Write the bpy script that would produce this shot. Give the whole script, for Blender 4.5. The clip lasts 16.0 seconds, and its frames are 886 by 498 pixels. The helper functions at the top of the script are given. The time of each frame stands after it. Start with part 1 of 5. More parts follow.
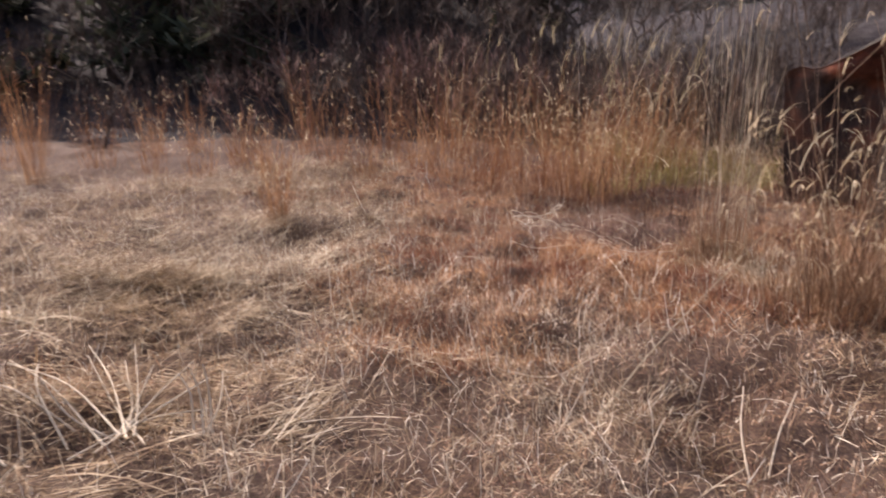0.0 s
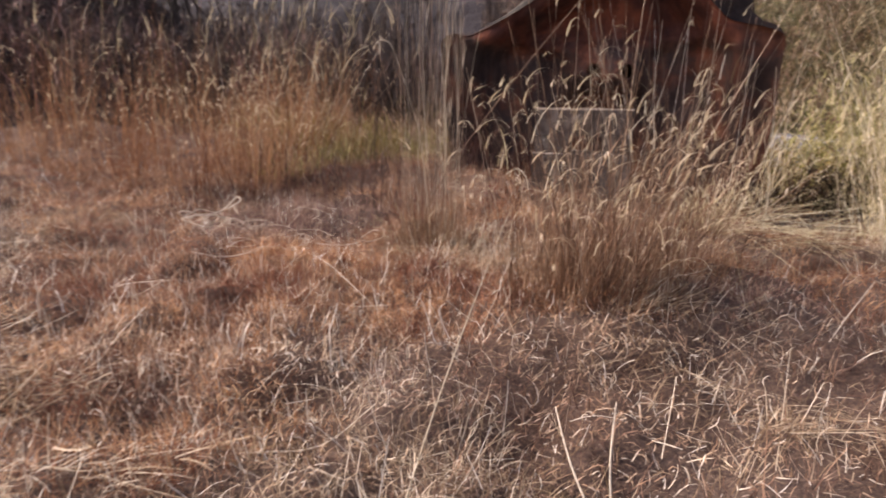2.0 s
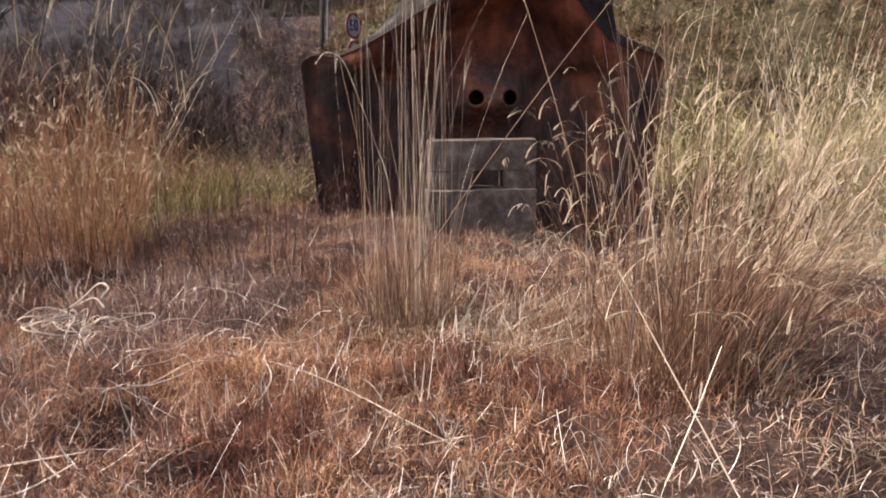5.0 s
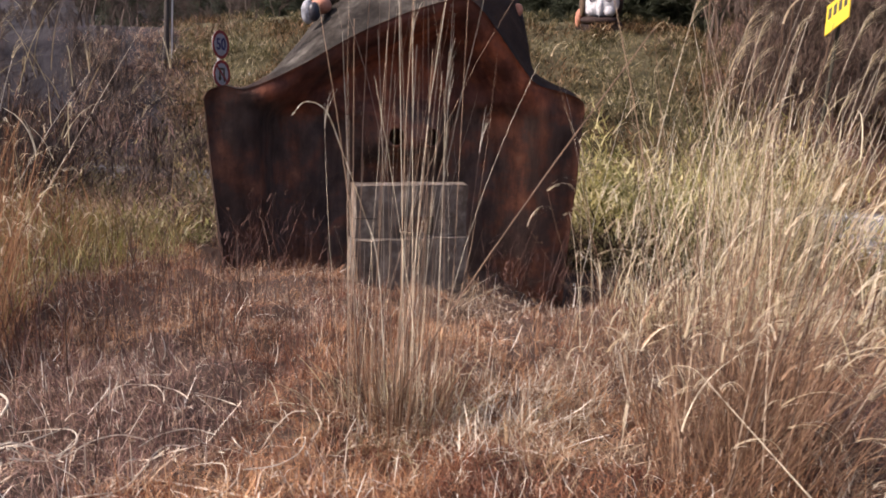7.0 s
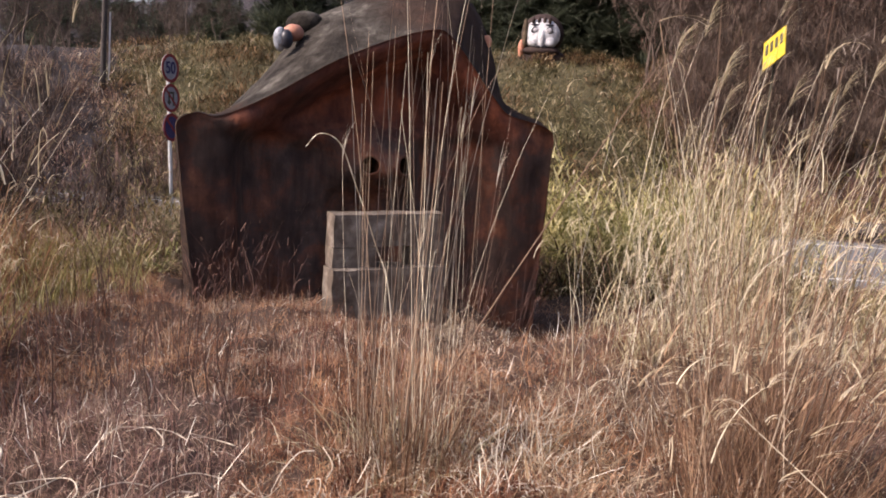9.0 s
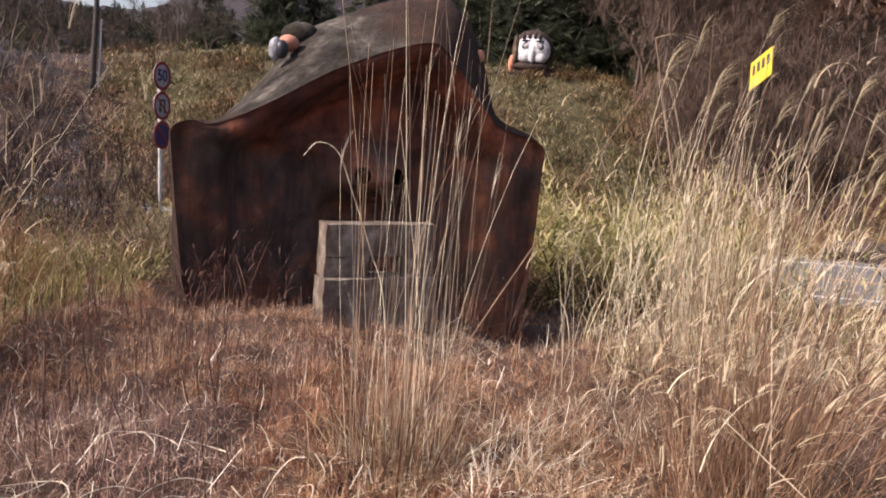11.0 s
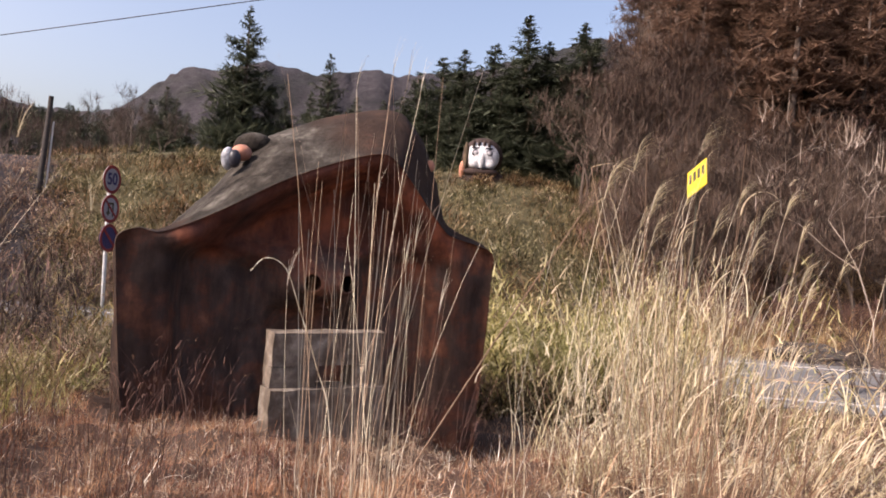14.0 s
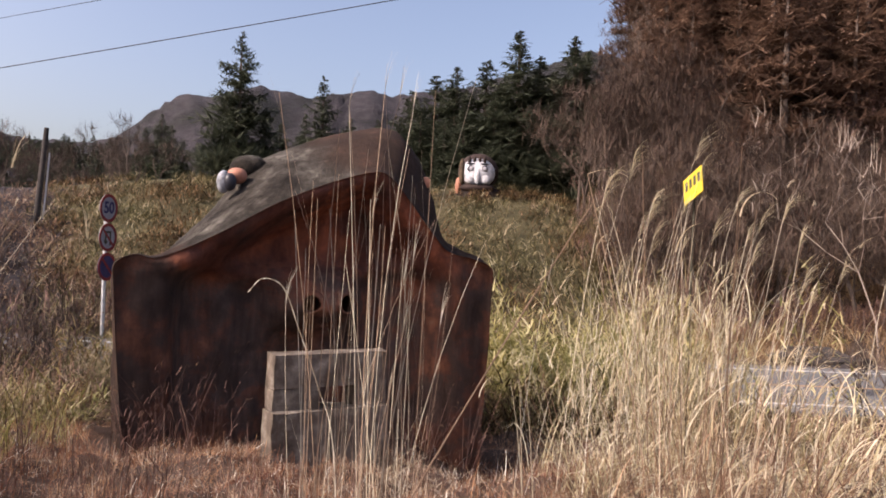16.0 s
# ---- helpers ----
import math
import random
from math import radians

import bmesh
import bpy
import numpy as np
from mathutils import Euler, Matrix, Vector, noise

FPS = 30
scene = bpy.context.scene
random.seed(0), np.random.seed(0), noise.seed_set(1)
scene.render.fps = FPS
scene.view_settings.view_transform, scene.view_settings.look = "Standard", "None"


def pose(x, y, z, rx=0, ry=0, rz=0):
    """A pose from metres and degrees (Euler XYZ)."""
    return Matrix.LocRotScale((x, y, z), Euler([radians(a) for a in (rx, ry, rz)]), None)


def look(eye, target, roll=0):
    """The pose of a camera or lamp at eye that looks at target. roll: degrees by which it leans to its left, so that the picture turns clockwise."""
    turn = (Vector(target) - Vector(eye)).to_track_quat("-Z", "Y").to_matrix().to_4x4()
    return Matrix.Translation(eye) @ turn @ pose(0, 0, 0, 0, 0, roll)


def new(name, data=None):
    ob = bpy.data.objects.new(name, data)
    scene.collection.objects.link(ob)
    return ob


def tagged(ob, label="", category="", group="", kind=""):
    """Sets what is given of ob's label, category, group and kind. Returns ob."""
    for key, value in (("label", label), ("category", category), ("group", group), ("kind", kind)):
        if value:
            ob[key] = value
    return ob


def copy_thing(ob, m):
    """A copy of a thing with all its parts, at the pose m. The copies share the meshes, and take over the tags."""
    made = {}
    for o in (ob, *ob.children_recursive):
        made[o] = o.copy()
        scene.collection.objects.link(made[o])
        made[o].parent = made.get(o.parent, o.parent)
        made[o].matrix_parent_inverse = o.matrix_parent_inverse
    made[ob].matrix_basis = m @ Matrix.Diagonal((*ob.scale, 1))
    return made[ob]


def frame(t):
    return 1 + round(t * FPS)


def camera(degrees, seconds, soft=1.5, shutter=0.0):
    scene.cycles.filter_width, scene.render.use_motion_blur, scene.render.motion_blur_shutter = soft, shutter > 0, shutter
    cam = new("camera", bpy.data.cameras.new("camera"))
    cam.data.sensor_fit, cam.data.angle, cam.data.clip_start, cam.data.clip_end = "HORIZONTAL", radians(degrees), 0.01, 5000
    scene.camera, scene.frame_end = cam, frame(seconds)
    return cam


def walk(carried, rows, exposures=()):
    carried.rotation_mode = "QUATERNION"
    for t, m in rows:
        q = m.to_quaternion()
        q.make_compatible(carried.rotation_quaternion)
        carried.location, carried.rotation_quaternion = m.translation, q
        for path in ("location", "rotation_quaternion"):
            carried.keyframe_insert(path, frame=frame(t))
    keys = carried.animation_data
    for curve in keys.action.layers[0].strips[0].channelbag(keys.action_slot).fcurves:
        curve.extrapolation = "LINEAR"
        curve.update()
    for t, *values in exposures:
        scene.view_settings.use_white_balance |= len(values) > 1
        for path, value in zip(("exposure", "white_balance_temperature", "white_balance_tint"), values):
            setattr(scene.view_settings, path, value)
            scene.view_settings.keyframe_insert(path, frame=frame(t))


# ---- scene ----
# ---------------------------------------------------------------- camera
cam = camera(64.7, 16.0, soft=1.8, shutter=0.3)
PATH = [
    (0, (0.026, 0.006, 1.469), (0.024, 1.941, 0.963), -0.9),
    (0.5, (-0.02, 0.193, 1.423), (0.233, 2.095, 0.857), -0.6),
    (1, (-0.158, 0.485, 1.441), (0.28, 2.348, 0.857), -2.6),
    (1.5, (-0.184, 0.73, 1.425), (0.496, 2.515, 0.831), -2.3),
    (2, (-0.176, 1.007, 1.42), (0.782, 2.66, 0.828), -0.3),
    (2.5, (-0.169, 1.297, 1.394), (1.033, 2.78, 0.798), 1.2),
    (3, (-0.241, 1.643, 1.39), (1.01, 3.09, 0.807), 1.8),
    (3.5, (-0.307, 2.011, 1.345), (1.004, 3.405, 0.764), 3.1),
    (4, (-0.419, 2.309, 1.352), (0.868, 3.748, 0.831), 1.9),
    (4.5, (-0.526, 2.579, 1.323), (0.883, 3.909, 0.827), 0.9),
    (4.7, (-0.513, 2.67, 1.305), (0.936, 3.954, 0.803), 0.4),
    (6.8, (-0.426, 3.59, 1.451), (1.326, 4.445, 1.006), 2.6),
    (7, (-0.416, 3.706, 1.446), (1.338, 4.558, 1.002), 2.5),
    (7.5, (-0.409, 3.845, 1.452), (1.39, 4.615, 1.041), 2.4),
    (8, (-0.461, 3.929, 1.462), (1.366, 4.643, 1.072), 2.8),
    (8.2, (-0.49, 3.96, 1.46), (1.344, 4.664, 1.082), 2.9),
    (10.5, (-0.541, 4.02, 1.459), (1.295, 4.732, 1.109), 3.9),
    (11, (-0.564, 4.018, 1.449), (1.289, 4.693, 1.122), 4.3),
    (11.5, (-0.553, 4.024, 1.469), (1.315, 4.671, 1.163), 4.9),
    (12, (-0.552, 4.023, 1.478), (1.313, 4.69, 1.196), 4.7),
    (12.5, (-0.565, 4.02, 1.492), (1.306, 4.71, 1.337), 4.2),
    (13, (-0.56, 4.018, 1.492), (1.321, 4.691, 1.392), 4.1),
    (13.5, (-0.551, 4.012, 1.501), (1.348, 4.635, 1.437), 4.6),
    (14, (-0.563, 4.002, 1.513), (1.352, 4.579, 1.48), 4.5),
    (14.5, (-0.554, 4.005, 1.503), (1.363, 4.572, 1.494), 3.6),
    (15, (-0.553, 4.0, 1.503), (1.363, 4.573, 1.51), 2.9),
    (15.5, (-0.545, 4.008, 1.505), (1.371, 4.584, 1.519), 2.5),
    (16, (-0.541, 4.005, 1.5), (1.374, 4.582, 1.516), 2.4),
]
walk(cam, [(t, look(eye, target, roll)) for t, eye, target, roll in PATH], [(0, 0.82, 6900, 24), (1, 0.76, 6850, 24), (4.5, 0.71, 6600, 23), (8, 0.64, 6500, 22), (11, 0.72, 6650, 22), (14, 0.86, 6750, 22), (15.4, 0.86, 6750, 22), (16, 0.68, 6700, 22)])

# ---------------------------------------------------------------- light
SUN_AZ = (-0.67, 0.742)          # horizontal direction towards the sun
SUN_EL = radians(38)
world = bpy.data.worlds.new("sky")
scene.world = world
world.use_nodes = True
wn = world.node_tree.nodes
wn.clear()
sky = wn.new("ShaderNodeTexSky")
sky.sky_type = "NISHITA"
sky.sun_disc = False
sky.sun_elevation = SUN_EL
sky.sun_rotation = math.atan2(SUN_AZ[0], SUN_AZ[1])
sky.air_density, sky.dust_density, sky.ozone_density = 1.0, 5.0, 0.6
bg = wn.new("ShaderNodeBackground")
bg.inputs["Strength"].default_value = 0.15
wo = wn.new("ShaderNodeOutputWorld")
world.node_tree.links.new(sky.outputs[0], bg.inputs[0])
world.node_tree.links.new(bg.outputs[0], wo.inputs[0])
sun_data = bpy.data.lights.new("sun", "SUN")
sun_data.energy = 3.7
sun_data.angle = radians(0.6)
sun_data.color = (1.0, 0.94, 0.86)
sun = new("sun", sun_data)
sd = Vector((SUN_AZ[0] * math.cos(SUN_EL), SUN_AZ[1] * math.cos(SUN_EL), math.sin(SUN_EL))).normalized()
sun.matrix_world = Matrix.Translation((0, 0, 60)) @ (-sd).to_track_quat("-Z", "Y").to_matrix().to_4x4()

# ---------------------------------------------------------------- materials
RNG = np.random.default_rng(7)


def nodes_of(name, rough=0.9):
    m = bpy.data.materials.new(name)
    m.use_nodes = True
    nt = m.node_tree
    b = nt.nodes["Principled BSDF"]
    b.inputs["Roughness"].default_value = rough
    b.inputs["Specular IOR Level"].default_value = 0.25
    return m, nt, b


def ramp(nt, fac, stops):
    r = nt.nodes.new("ShaderNodeValToRGB")
    e = r.color_ramp.elements
    while len(e) < len(stops):
        e.new(0.5)
    for k, (p, c) in zip(e, stops):
        k.position, k.color = p, (*c, 1)
    nt.links.new(fac, r.inputs[0])
    return r.outputs[0]


def noise_at(nt, scale, detail=4.0, rough=0.55, world_space=True, stretch=None):
    t = nt.nodes.new("ShaderNodeTexNoise")
    t.inputs["Scale"].default_value = scale
    t.inputs["Detail"].default_value = detail
    t.inputs["Roughness"].default_value = rough
    if world_space:
        src = nt.nodes.new("ShaderNodeNewGeometry").outputs["Position"]
    else:
        src = nt.nodes.new("ShaderNodeTexCoord").outputs["Object"]
    if stretch:
        mp = nt.nodes.new("ShaderNodeMapping")
        mp.inputs["Scale"].default_value = stretch
        nt.links.new(src, mp.inputs[0])
        src = mp.outputs[0]
    nt.links.new(src, t.inputs["Vector"])
    return t.outputs[0]


def mix(nt, a, b, fac, how="MIX"):
    n = nt.nodes.new("ShaderNodeMix")
    n.data_type = "RGBA"
    n.blend_type = how
    for sock, v in ((n.inputs[0], fac), (n.inputs[6], a), (n.inputs[7], b)):
        if isinstance(v, (int, float)):
            sock.default_value = v
        elif isinstance(v, tuple):
            sock.default_value = (*v, 1)
        else:
            nt.links.new(v, sock)
    return n.outputs[2]


def bump(nt, b, height, strength, dist=0.02):
    n = nt.nodes.new("ShaderNodeBump")
    n.inputs["Strength"].default_value = strength
    n.inputs["Distance"].default_value = dist
    nt.links.new(height, n.inputs["Height"])
    nt.links.new(n.outputs[0], b.inputs["Normal"])


def plant(name, stops, thin=0.35, patch=None, patch_scale=0.6, rough=0.75, clot=None, clot_scale=6.0):
    """Dry or green blades: colour differs blade by blade, and in patches; thin blades let light through."""
    m, nt, b = nodes_of(name, rough)
    geo = nt.nodes.new("ShaderNodeNewGeometry")
    col = ramp(nt, geo.outputs["Random Per Island"], stops)
    if patch:
        f = ramp(nt, noise_at(nt, patch_scale, 3.0), [(0.42, (0, 0, 0)), (0.6, (1, 1, 1))])
        col = mix(nt, col, mix(nt, col, patch, 1.0, "MULTIPLY"), f)
    if clot:                                     # darker clots at random, sized by clot_scale
        f = ramp(nt, noise_at(nt, clot_scale, 2.5, 0.6), [(0.49, (0, 0, 0)), (0.58, (1, 1, 1))])
        col = mix(nt, col, mix(nt, col, clot, 1.0, "MULTIPLY"), f)
    nt.links.new(col, b.inputs["Base Color"])
    if thin:
        tr = nt.nodes.new("ShaderNodeBsdfTranslucent")
        nt.links.new(col, tr.inputs["Color"])
        mx = nt.nodes.new("ShaderNodeMixShader")
        mx.inputs[0].default_value = thin
        nt.links.new(b.outputs[0], mx.inputs[1])
        nt.links.new(tr.outputs[0], mx.inputs[2])
        nt.links.new(mx.outputs[0], nt.nodes["Material Output"].inputs["Surface"])
    return m


STRAW = [(0.0, (0.24, 0.175, 0.115)), (0.35, (0.42, 0.335, 0.23)), (0.7, (0.58, 0.495, 0.365)), (1.0, (0.80, 0.735, 0.60))]
m_straw = plant("dry_straw", STRAW, 0.3, (0.66, 0.56, 0.46), 0.9, clot=(0.42, 0.35, 0.30), clot_scale=6.0)
m_litter = plant("grass_litter", [(0.0, (0.14, 0.085, 0.06)), (0.35, (0.34, 0.212, 0.14)), (0.65, (0.56, 0.39, 0.25)), (0.88, (0.74, 0.60, 0.43)), (1.0, (0.86, 0.79, 0.64))],
                 0.2, (0.45, 0.36, 0.36), 1.3, clot=(0.30, 0.255, 0.27), clot_scale=7.5)
m_red = plant("russet_grass", [(0.0, (0.20, 0.09, 0.045)), (0.4, (0.48, 0.25, 0.125)), (0.8, (0.76, 0.46, 0.245)), (1.0, (0.86, 0.67, 0.44))], 0.35, (0.46, 0.35, 0.38), 1.2, clot=(0.42, 0.31, 0.31), clot_scale=6.5)
m_orange = plant("orange_stems", [(0.0, (0.13, 0.065, 0.036)), (0.5, (0.30, 0.155, 0.08)), (1.0, (0.52, 0.33, 0.185))], 0.35, (0.62, 0.52, 0.52), 0.8)
m_red_dark = plant("purple_brown_grass", [(0.0, (0.10, 0.058, 0.052)), (0.5, (0.24, 0.135, 0.108)), (0.85, (0.40, 0.25, 0.19)), (1.0, (0.64, 0.50, 0.39))], 0.25)
m_stalk = plant("miscanthus_stalk", [(0.0, (0.28, 0.225, 0.155)), (0.5, (0.50, 0.44, 0.325)), (1.0, (0.72, 0.67, 0.55))], 0.15)
m_leaf = plant("miscanthus_leaf", [(0.0, (0.21, 0.16, 0.095)), (0.45, (0.43, 0.365, 0.215)), (0.8, (0.62, 0.55, 0.355)), (1.0, (0.80, 0.74, 0.56))], 0.35)
m_straw_leaf = plant("yellow_straw_leaf", [(0.0, (0.20, 0.15, 0.085)), (0.45, (0.43, 0.36, 0.20)), (0.8, (0.64, 0.56, 0.355)), (1.0, (0.82, 0.755, 0.57))], 0.35)
m_plume = plant("grass_plume", [(0.0, (0.34, 0.28, 0.17)), (0.5, (0.50, 0.43, 0.28)), (1.0, (0.68, 0.61, 0.44))], 0.4)
m_head = plant("pale_seed_head", [(0.0, (0.46, 0.37, 0.23)), (0.5, (0.69, 0.59, 0.41)), (1.0, (0.87, 0.80, 0.64))], 0.45)
m_brownstem = plant("brown_stems", [(0.0, (0.085, 0.047, 0.03)), (0.5, (0.19, 0.108, 0.064)), (1.0, (0.38, 0.25, 0.155))], 0.2)
m_tuft = plant("tuft_stalk", [(0.0, (0.11, 0.068, 0.046)), (0.5, (0.25, 0.17, 0.115)), (1.0, (0.55, 0.45, 0.33))], 0.1)
m_ochre = plant("ochre_bank_grass", [(0.0, (0.20, 0.12, 0.06)), (0.5, (0.36, 0.25, 0.13)), (1.0, (0.52, 0.40, 0.24))], 0.25, (0.7, 0.6, 0.55), 0.3)
m_slope = plant("slope_dry_grass", [(0.0, (0.20, 0.125, 0.085)), (0.5, (0.42, 0.295, 0.205)), (1.0, (0.68, 0.55, 0.42))], 0.3, (0.6, 0.52, 0.5), 0.9)
m_pale = plant("bleached_stem", [(0.0, (0.56, 0.48, 0.37)), (0.5, (0.73, 0.66, 0.53)), (1.0, (0.86, 0.81, 0.70))], 0.15)
m_bamboo = plant("bamboo_grass_leaf", [(0.0, (0.045, 0.05, 0.018)), (0.35, (0.125, 0.115, 0.050)), (0.65, (0.24, 0.21, 0.105)), (0.88, (0.40, 0.345, 0.205)), (1.0, (0.56, 0.50, 0.35))], 0.28, (0.66, 0.46, 0.40), 0.28, clot=(0.52, 0.47, 0.44), clot_scale=0.8)
m_bamboo_fresh = plant("fresh_bamboo_leaf", [(0.0, (0.11, 0.108, 0.033)), (0.4, (0.285, 0.268, 0.10)), (0.75, (0.49, 0.44, 0.21)), (1.0, (0.68, 0.61, 0.40))], 0.35, (0.8, 0.75, 0.6), 0.7)
m_greengrass = plant("green_grass", [(0.0, (0.08, 0.075, 0.03)), (0.45, (0.17, 0.16, 0.06)), (0.75, (0.31, 0.26, 0.12)), (1.0, (0.48, 0.38, 0.23))], 0.3, (0.8, 0.6, 0.4), 1.5)
m_dark_stem = plant("weed_stem", [(0.0, (0.05, 0.03, 0.025)), (1.0, (0.16, 0.09, 0.06))], 0.0)
m_needle = plant("conifer_needles", [(0.0, (0.036, 0.044, 0.030)), (0.6, (0.07, 0.082, 0.052)), (1.0, (0.11, 0.12, 0.078))], 0.25)
m_brown_needle = plant("winter_cedar", [(0.0, (0.10, 0.062, 0.044)), (0.6, (0.165, 0.10, 0.068)), (1.0, (0.22, 0.14, 0.096))], 0.38)
m_twig = plant("bare_twigs", [(0.0, (0.052, 0.037, 0.029)), (0.6, (0.112, 0.078, 0.059)), (1.0, (0.22, 0.158, 0.12))], 0.0, (0.5, 0.44, 0.42), 0.14)
m_thicket = plant("thicket_twigs", [(0.0, (0.036, 0.027, 0.022)), (0.6, (0.082, 0.059, 0.047)), (1.0, (0.17, 0.125, 0.098))], 0.0, (0.55, 0.47, 0.45), 0.2)
m_pale_twig = plant("pale_twigs", [(0.0, (0.22, 0.17, 0.14)), (1.0, (0.42, 0.35, 0.29))], 0.0)
m_redtwig = plant("reddish_twigs", [(0.0, (0.09, 0.05, 0.04)), (0.6, (0.19, 0.11, 0.088)), (1.0, (0.36, 0.22, 0.18))], 0.0, (0.5, 0.44, 0.42), 0.14)

m_bark, nt, b = nodes_of("bark")
c = ramp(nt, noise_at(nt, 3.0, 6.0, 0.6, False, (3, 3, 0.5)), [(0.3, (0.05, 0.037, 0.03)), (0.7, (0.15, 0.115, 0.095))])
nt.links.new(c, b.inputs["Base Color"])

# soil with fine plant debris
m_ground, nt, b = nodes_of("ground", 0.95)
fine = noise_at(nt, 60.0, 8.0, 0.7)
col = ramp(nt, fine, [(0.25, (0.042, 0.03, 0.027)), (0.5, (0.11, 0.074, 0.058)), (0.68, (0.21, 0.148, 0.106)), (0.85, (0.34, 0.27, 0.195))])
big = ramp(nt, noise_at(nt, 0.8, 4.0), [(0.4, (1, 1, 1)), (0.65, (0.6, 0.48, 0.4))])
col = mix(nt, col, big, 0.8, "MULTIPLY")
nt.links.new(col, b.inputs["Base Color"])
bump(nt, b, fine, 0.8, 0.03)

# leafless woods seen from afar
m_wood_far, nt, b = nodes_of("leafless_hillside", 0.95)
n1 = noise_at(nt, 0.18, 8.0, 0.75)
col = ramp(nt, n1, [(0.3, (0.017, 0.015, 0.018)), (0.5, (0.036, 0.031, 0.036)), (0.68, (0.07, 0.06, 0.064))])
green = ramp(nt, noise_at(nt, 0.012, 3.0), [(0.5, (1, 1, 1)), (0.62, (0.32, 0.40, 0.30))])
col = mix(nt, col, green, 0.85, "MULTIPLY")
nt.links.new(col, b.inputs["Base Color"])
bump(nt, b, n1, 1.0, 3.0)

# leaf mould under the bamboo grass
m_bank, nt, b = nodes_of("bank_leaf_mould", 0.95)
n1 = noise_at(nt, 2.5, 8.0, 0.7)
col = ramp(nt, n1, [(0.3, (0.04, 0.038, 0.02)), (0.5, (0.09, 0.078, 0.04)), (0.7, (0.17, 0.14, 0.078))])
nt.links.new(col, b.inputs["Base Color"])
bump(nt, b, n1, 0.8, 0.3)
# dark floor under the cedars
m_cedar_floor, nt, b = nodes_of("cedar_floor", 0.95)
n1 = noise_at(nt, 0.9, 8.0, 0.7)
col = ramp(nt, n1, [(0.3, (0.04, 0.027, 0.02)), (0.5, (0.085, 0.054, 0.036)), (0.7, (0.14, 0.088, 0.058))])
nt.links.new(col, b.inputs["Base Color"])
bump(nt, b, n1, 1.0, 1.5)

m_asphalt, nt, b = nodes_of("asphalt", 0.85)
col = ramp(nt, noise_at(nt, 120.0, 4.0), [(0.3, (0.10, 0.10, 0.10)), (0.7, (0.19, 0.185, 0.18))])
col = mix(nt, col, ramp(nt, noise_at(nt, 0.6, 4.0), [(0.35, (0.8, 0.8, 0.82)), (0.7, (1, 1, 1))]), 1.0, "MULTIPLY")
nt.links.new(col, b.inputs["Base Color"])


def painted(name, colour, wear=0.25, rough=0.6, scale=14.0):
    m, nt, b = nodes_of(name, rough)
    dark = tuple(x * (1 - wear) for x in colour)
    col = ramp(nt, noise_at(nt, scale, 6.0, 0.65, False), [(0.35, dark), (0.6, colour)])
    nt.links.new(col, b.inputs["Base Color"])
    return m


m_tan = painted("tan_muzzle", (0.12, 0.085, 0.055), 0.6, 0.85, 3.0)
m_white_line = painted("road_paint_white", (0.56, 0.555, 0.53), 0.55, 0.8, 5.0)
m_orange_line = painted("road_paint_orange", (0.44, 0.28, 0.15), 0.55, 0.8, 5.0)
m_sign_white = painted("sign_white", (0.30, 0.29, 0.31), 0.2)
m_sign_red = painted("sign_red", (0.22, 0.03, 0.03), 0.3)
m_sign_blue = painted("sign_blue", (0.04, 0.035, 0.11), 0.3)
m_pole_white = painted("pole_white", (0.62, 0.62, 0.62), 0.25)
m_yellow = painted("sign_yellow", (0.52, 0.40, 0.03), 0.25)
m_black = painted("sign_black", (0.05, 0.045, 0.03), 0.2)
m_pole_dark = painted("utility_pole_wood", (0.07, 0.06, 0.055), 0.4, 0.9, 6.0)
m_cable = painted("cable_black", (0.03, 0.03, 0.035), 0.1)

def along(nt, axis, offset, wobble, lo, hi):
    """A soft mask that runs from 0 to 1 along a direction of the plan, with an uneven border."""
    pos = nt.nodes.new("ShaderNodeNewGeometry").outputs["Position"]
    d = nt.nodes.new("ShaderNodeVectorMath")
    d.operation = "DOT_PRODUCT"
    nt.links.new(pos, d.inputs[0])
    d.inputs[1].default_value = axis
    ad = nt.nodes.new("ShaderNodeMath")
    ad.operation = "MULTIPLY_ADD"
    nt.links.new(noise_at(nt, 2.2, 5.0, 0.6), ad.inputs[0])
    ad.inputs[1].default_value = wobble
    nt.links.new(d.outputs["Value"], ad.inputs[2])
    mr = nt.nodes.new("ShaderNodeMapRange")
    mr.interpolation_type = "SMOOTHSTEP"
    nt.links.new(ad.outputs[0], mr.inputs["Value"])
    mr.inputs["From Min"].default_value, mr.inputs["From Max"].default_value = lo + offset + wobble / 2, hi + offset + wobble / 2
    return mr.outputs["Result"]


U_AXIS, U_ZERO = (0.7378, -0.6751, 0.0), 3.824 * 0.7378 - 7.917 * 0.6751
# sculpture, outside: weathered grey skin, dark brown and painted-in shade towards the brow
m_skin, nt, b = nodes_of("weathered_grey_skin", 0.92)
col = ramp(nt, noise_at(nt, 3.0, 8.0, 0.72), [(0.34, (0.016, 0.013, 0.011)), (0.48, (0.04, 0.035, 0.03)), (0.58, (0.075, 0.068, 0.06)), (0.7, (0.17, 0.16, 0.14))])
streak = ramp(nt, noise_at(nt, 7.0, 5.0, 0.65, True, (1, 1, 0.3)), [(0.38, (0.4, 0.37, 0.34)), (0.5, (0.8, 0.78, 0.75)), (0.66, (1.25, 1.25, 1.22))])
col = mix(nt, col, streak, 0.9, "MULTIPLY")
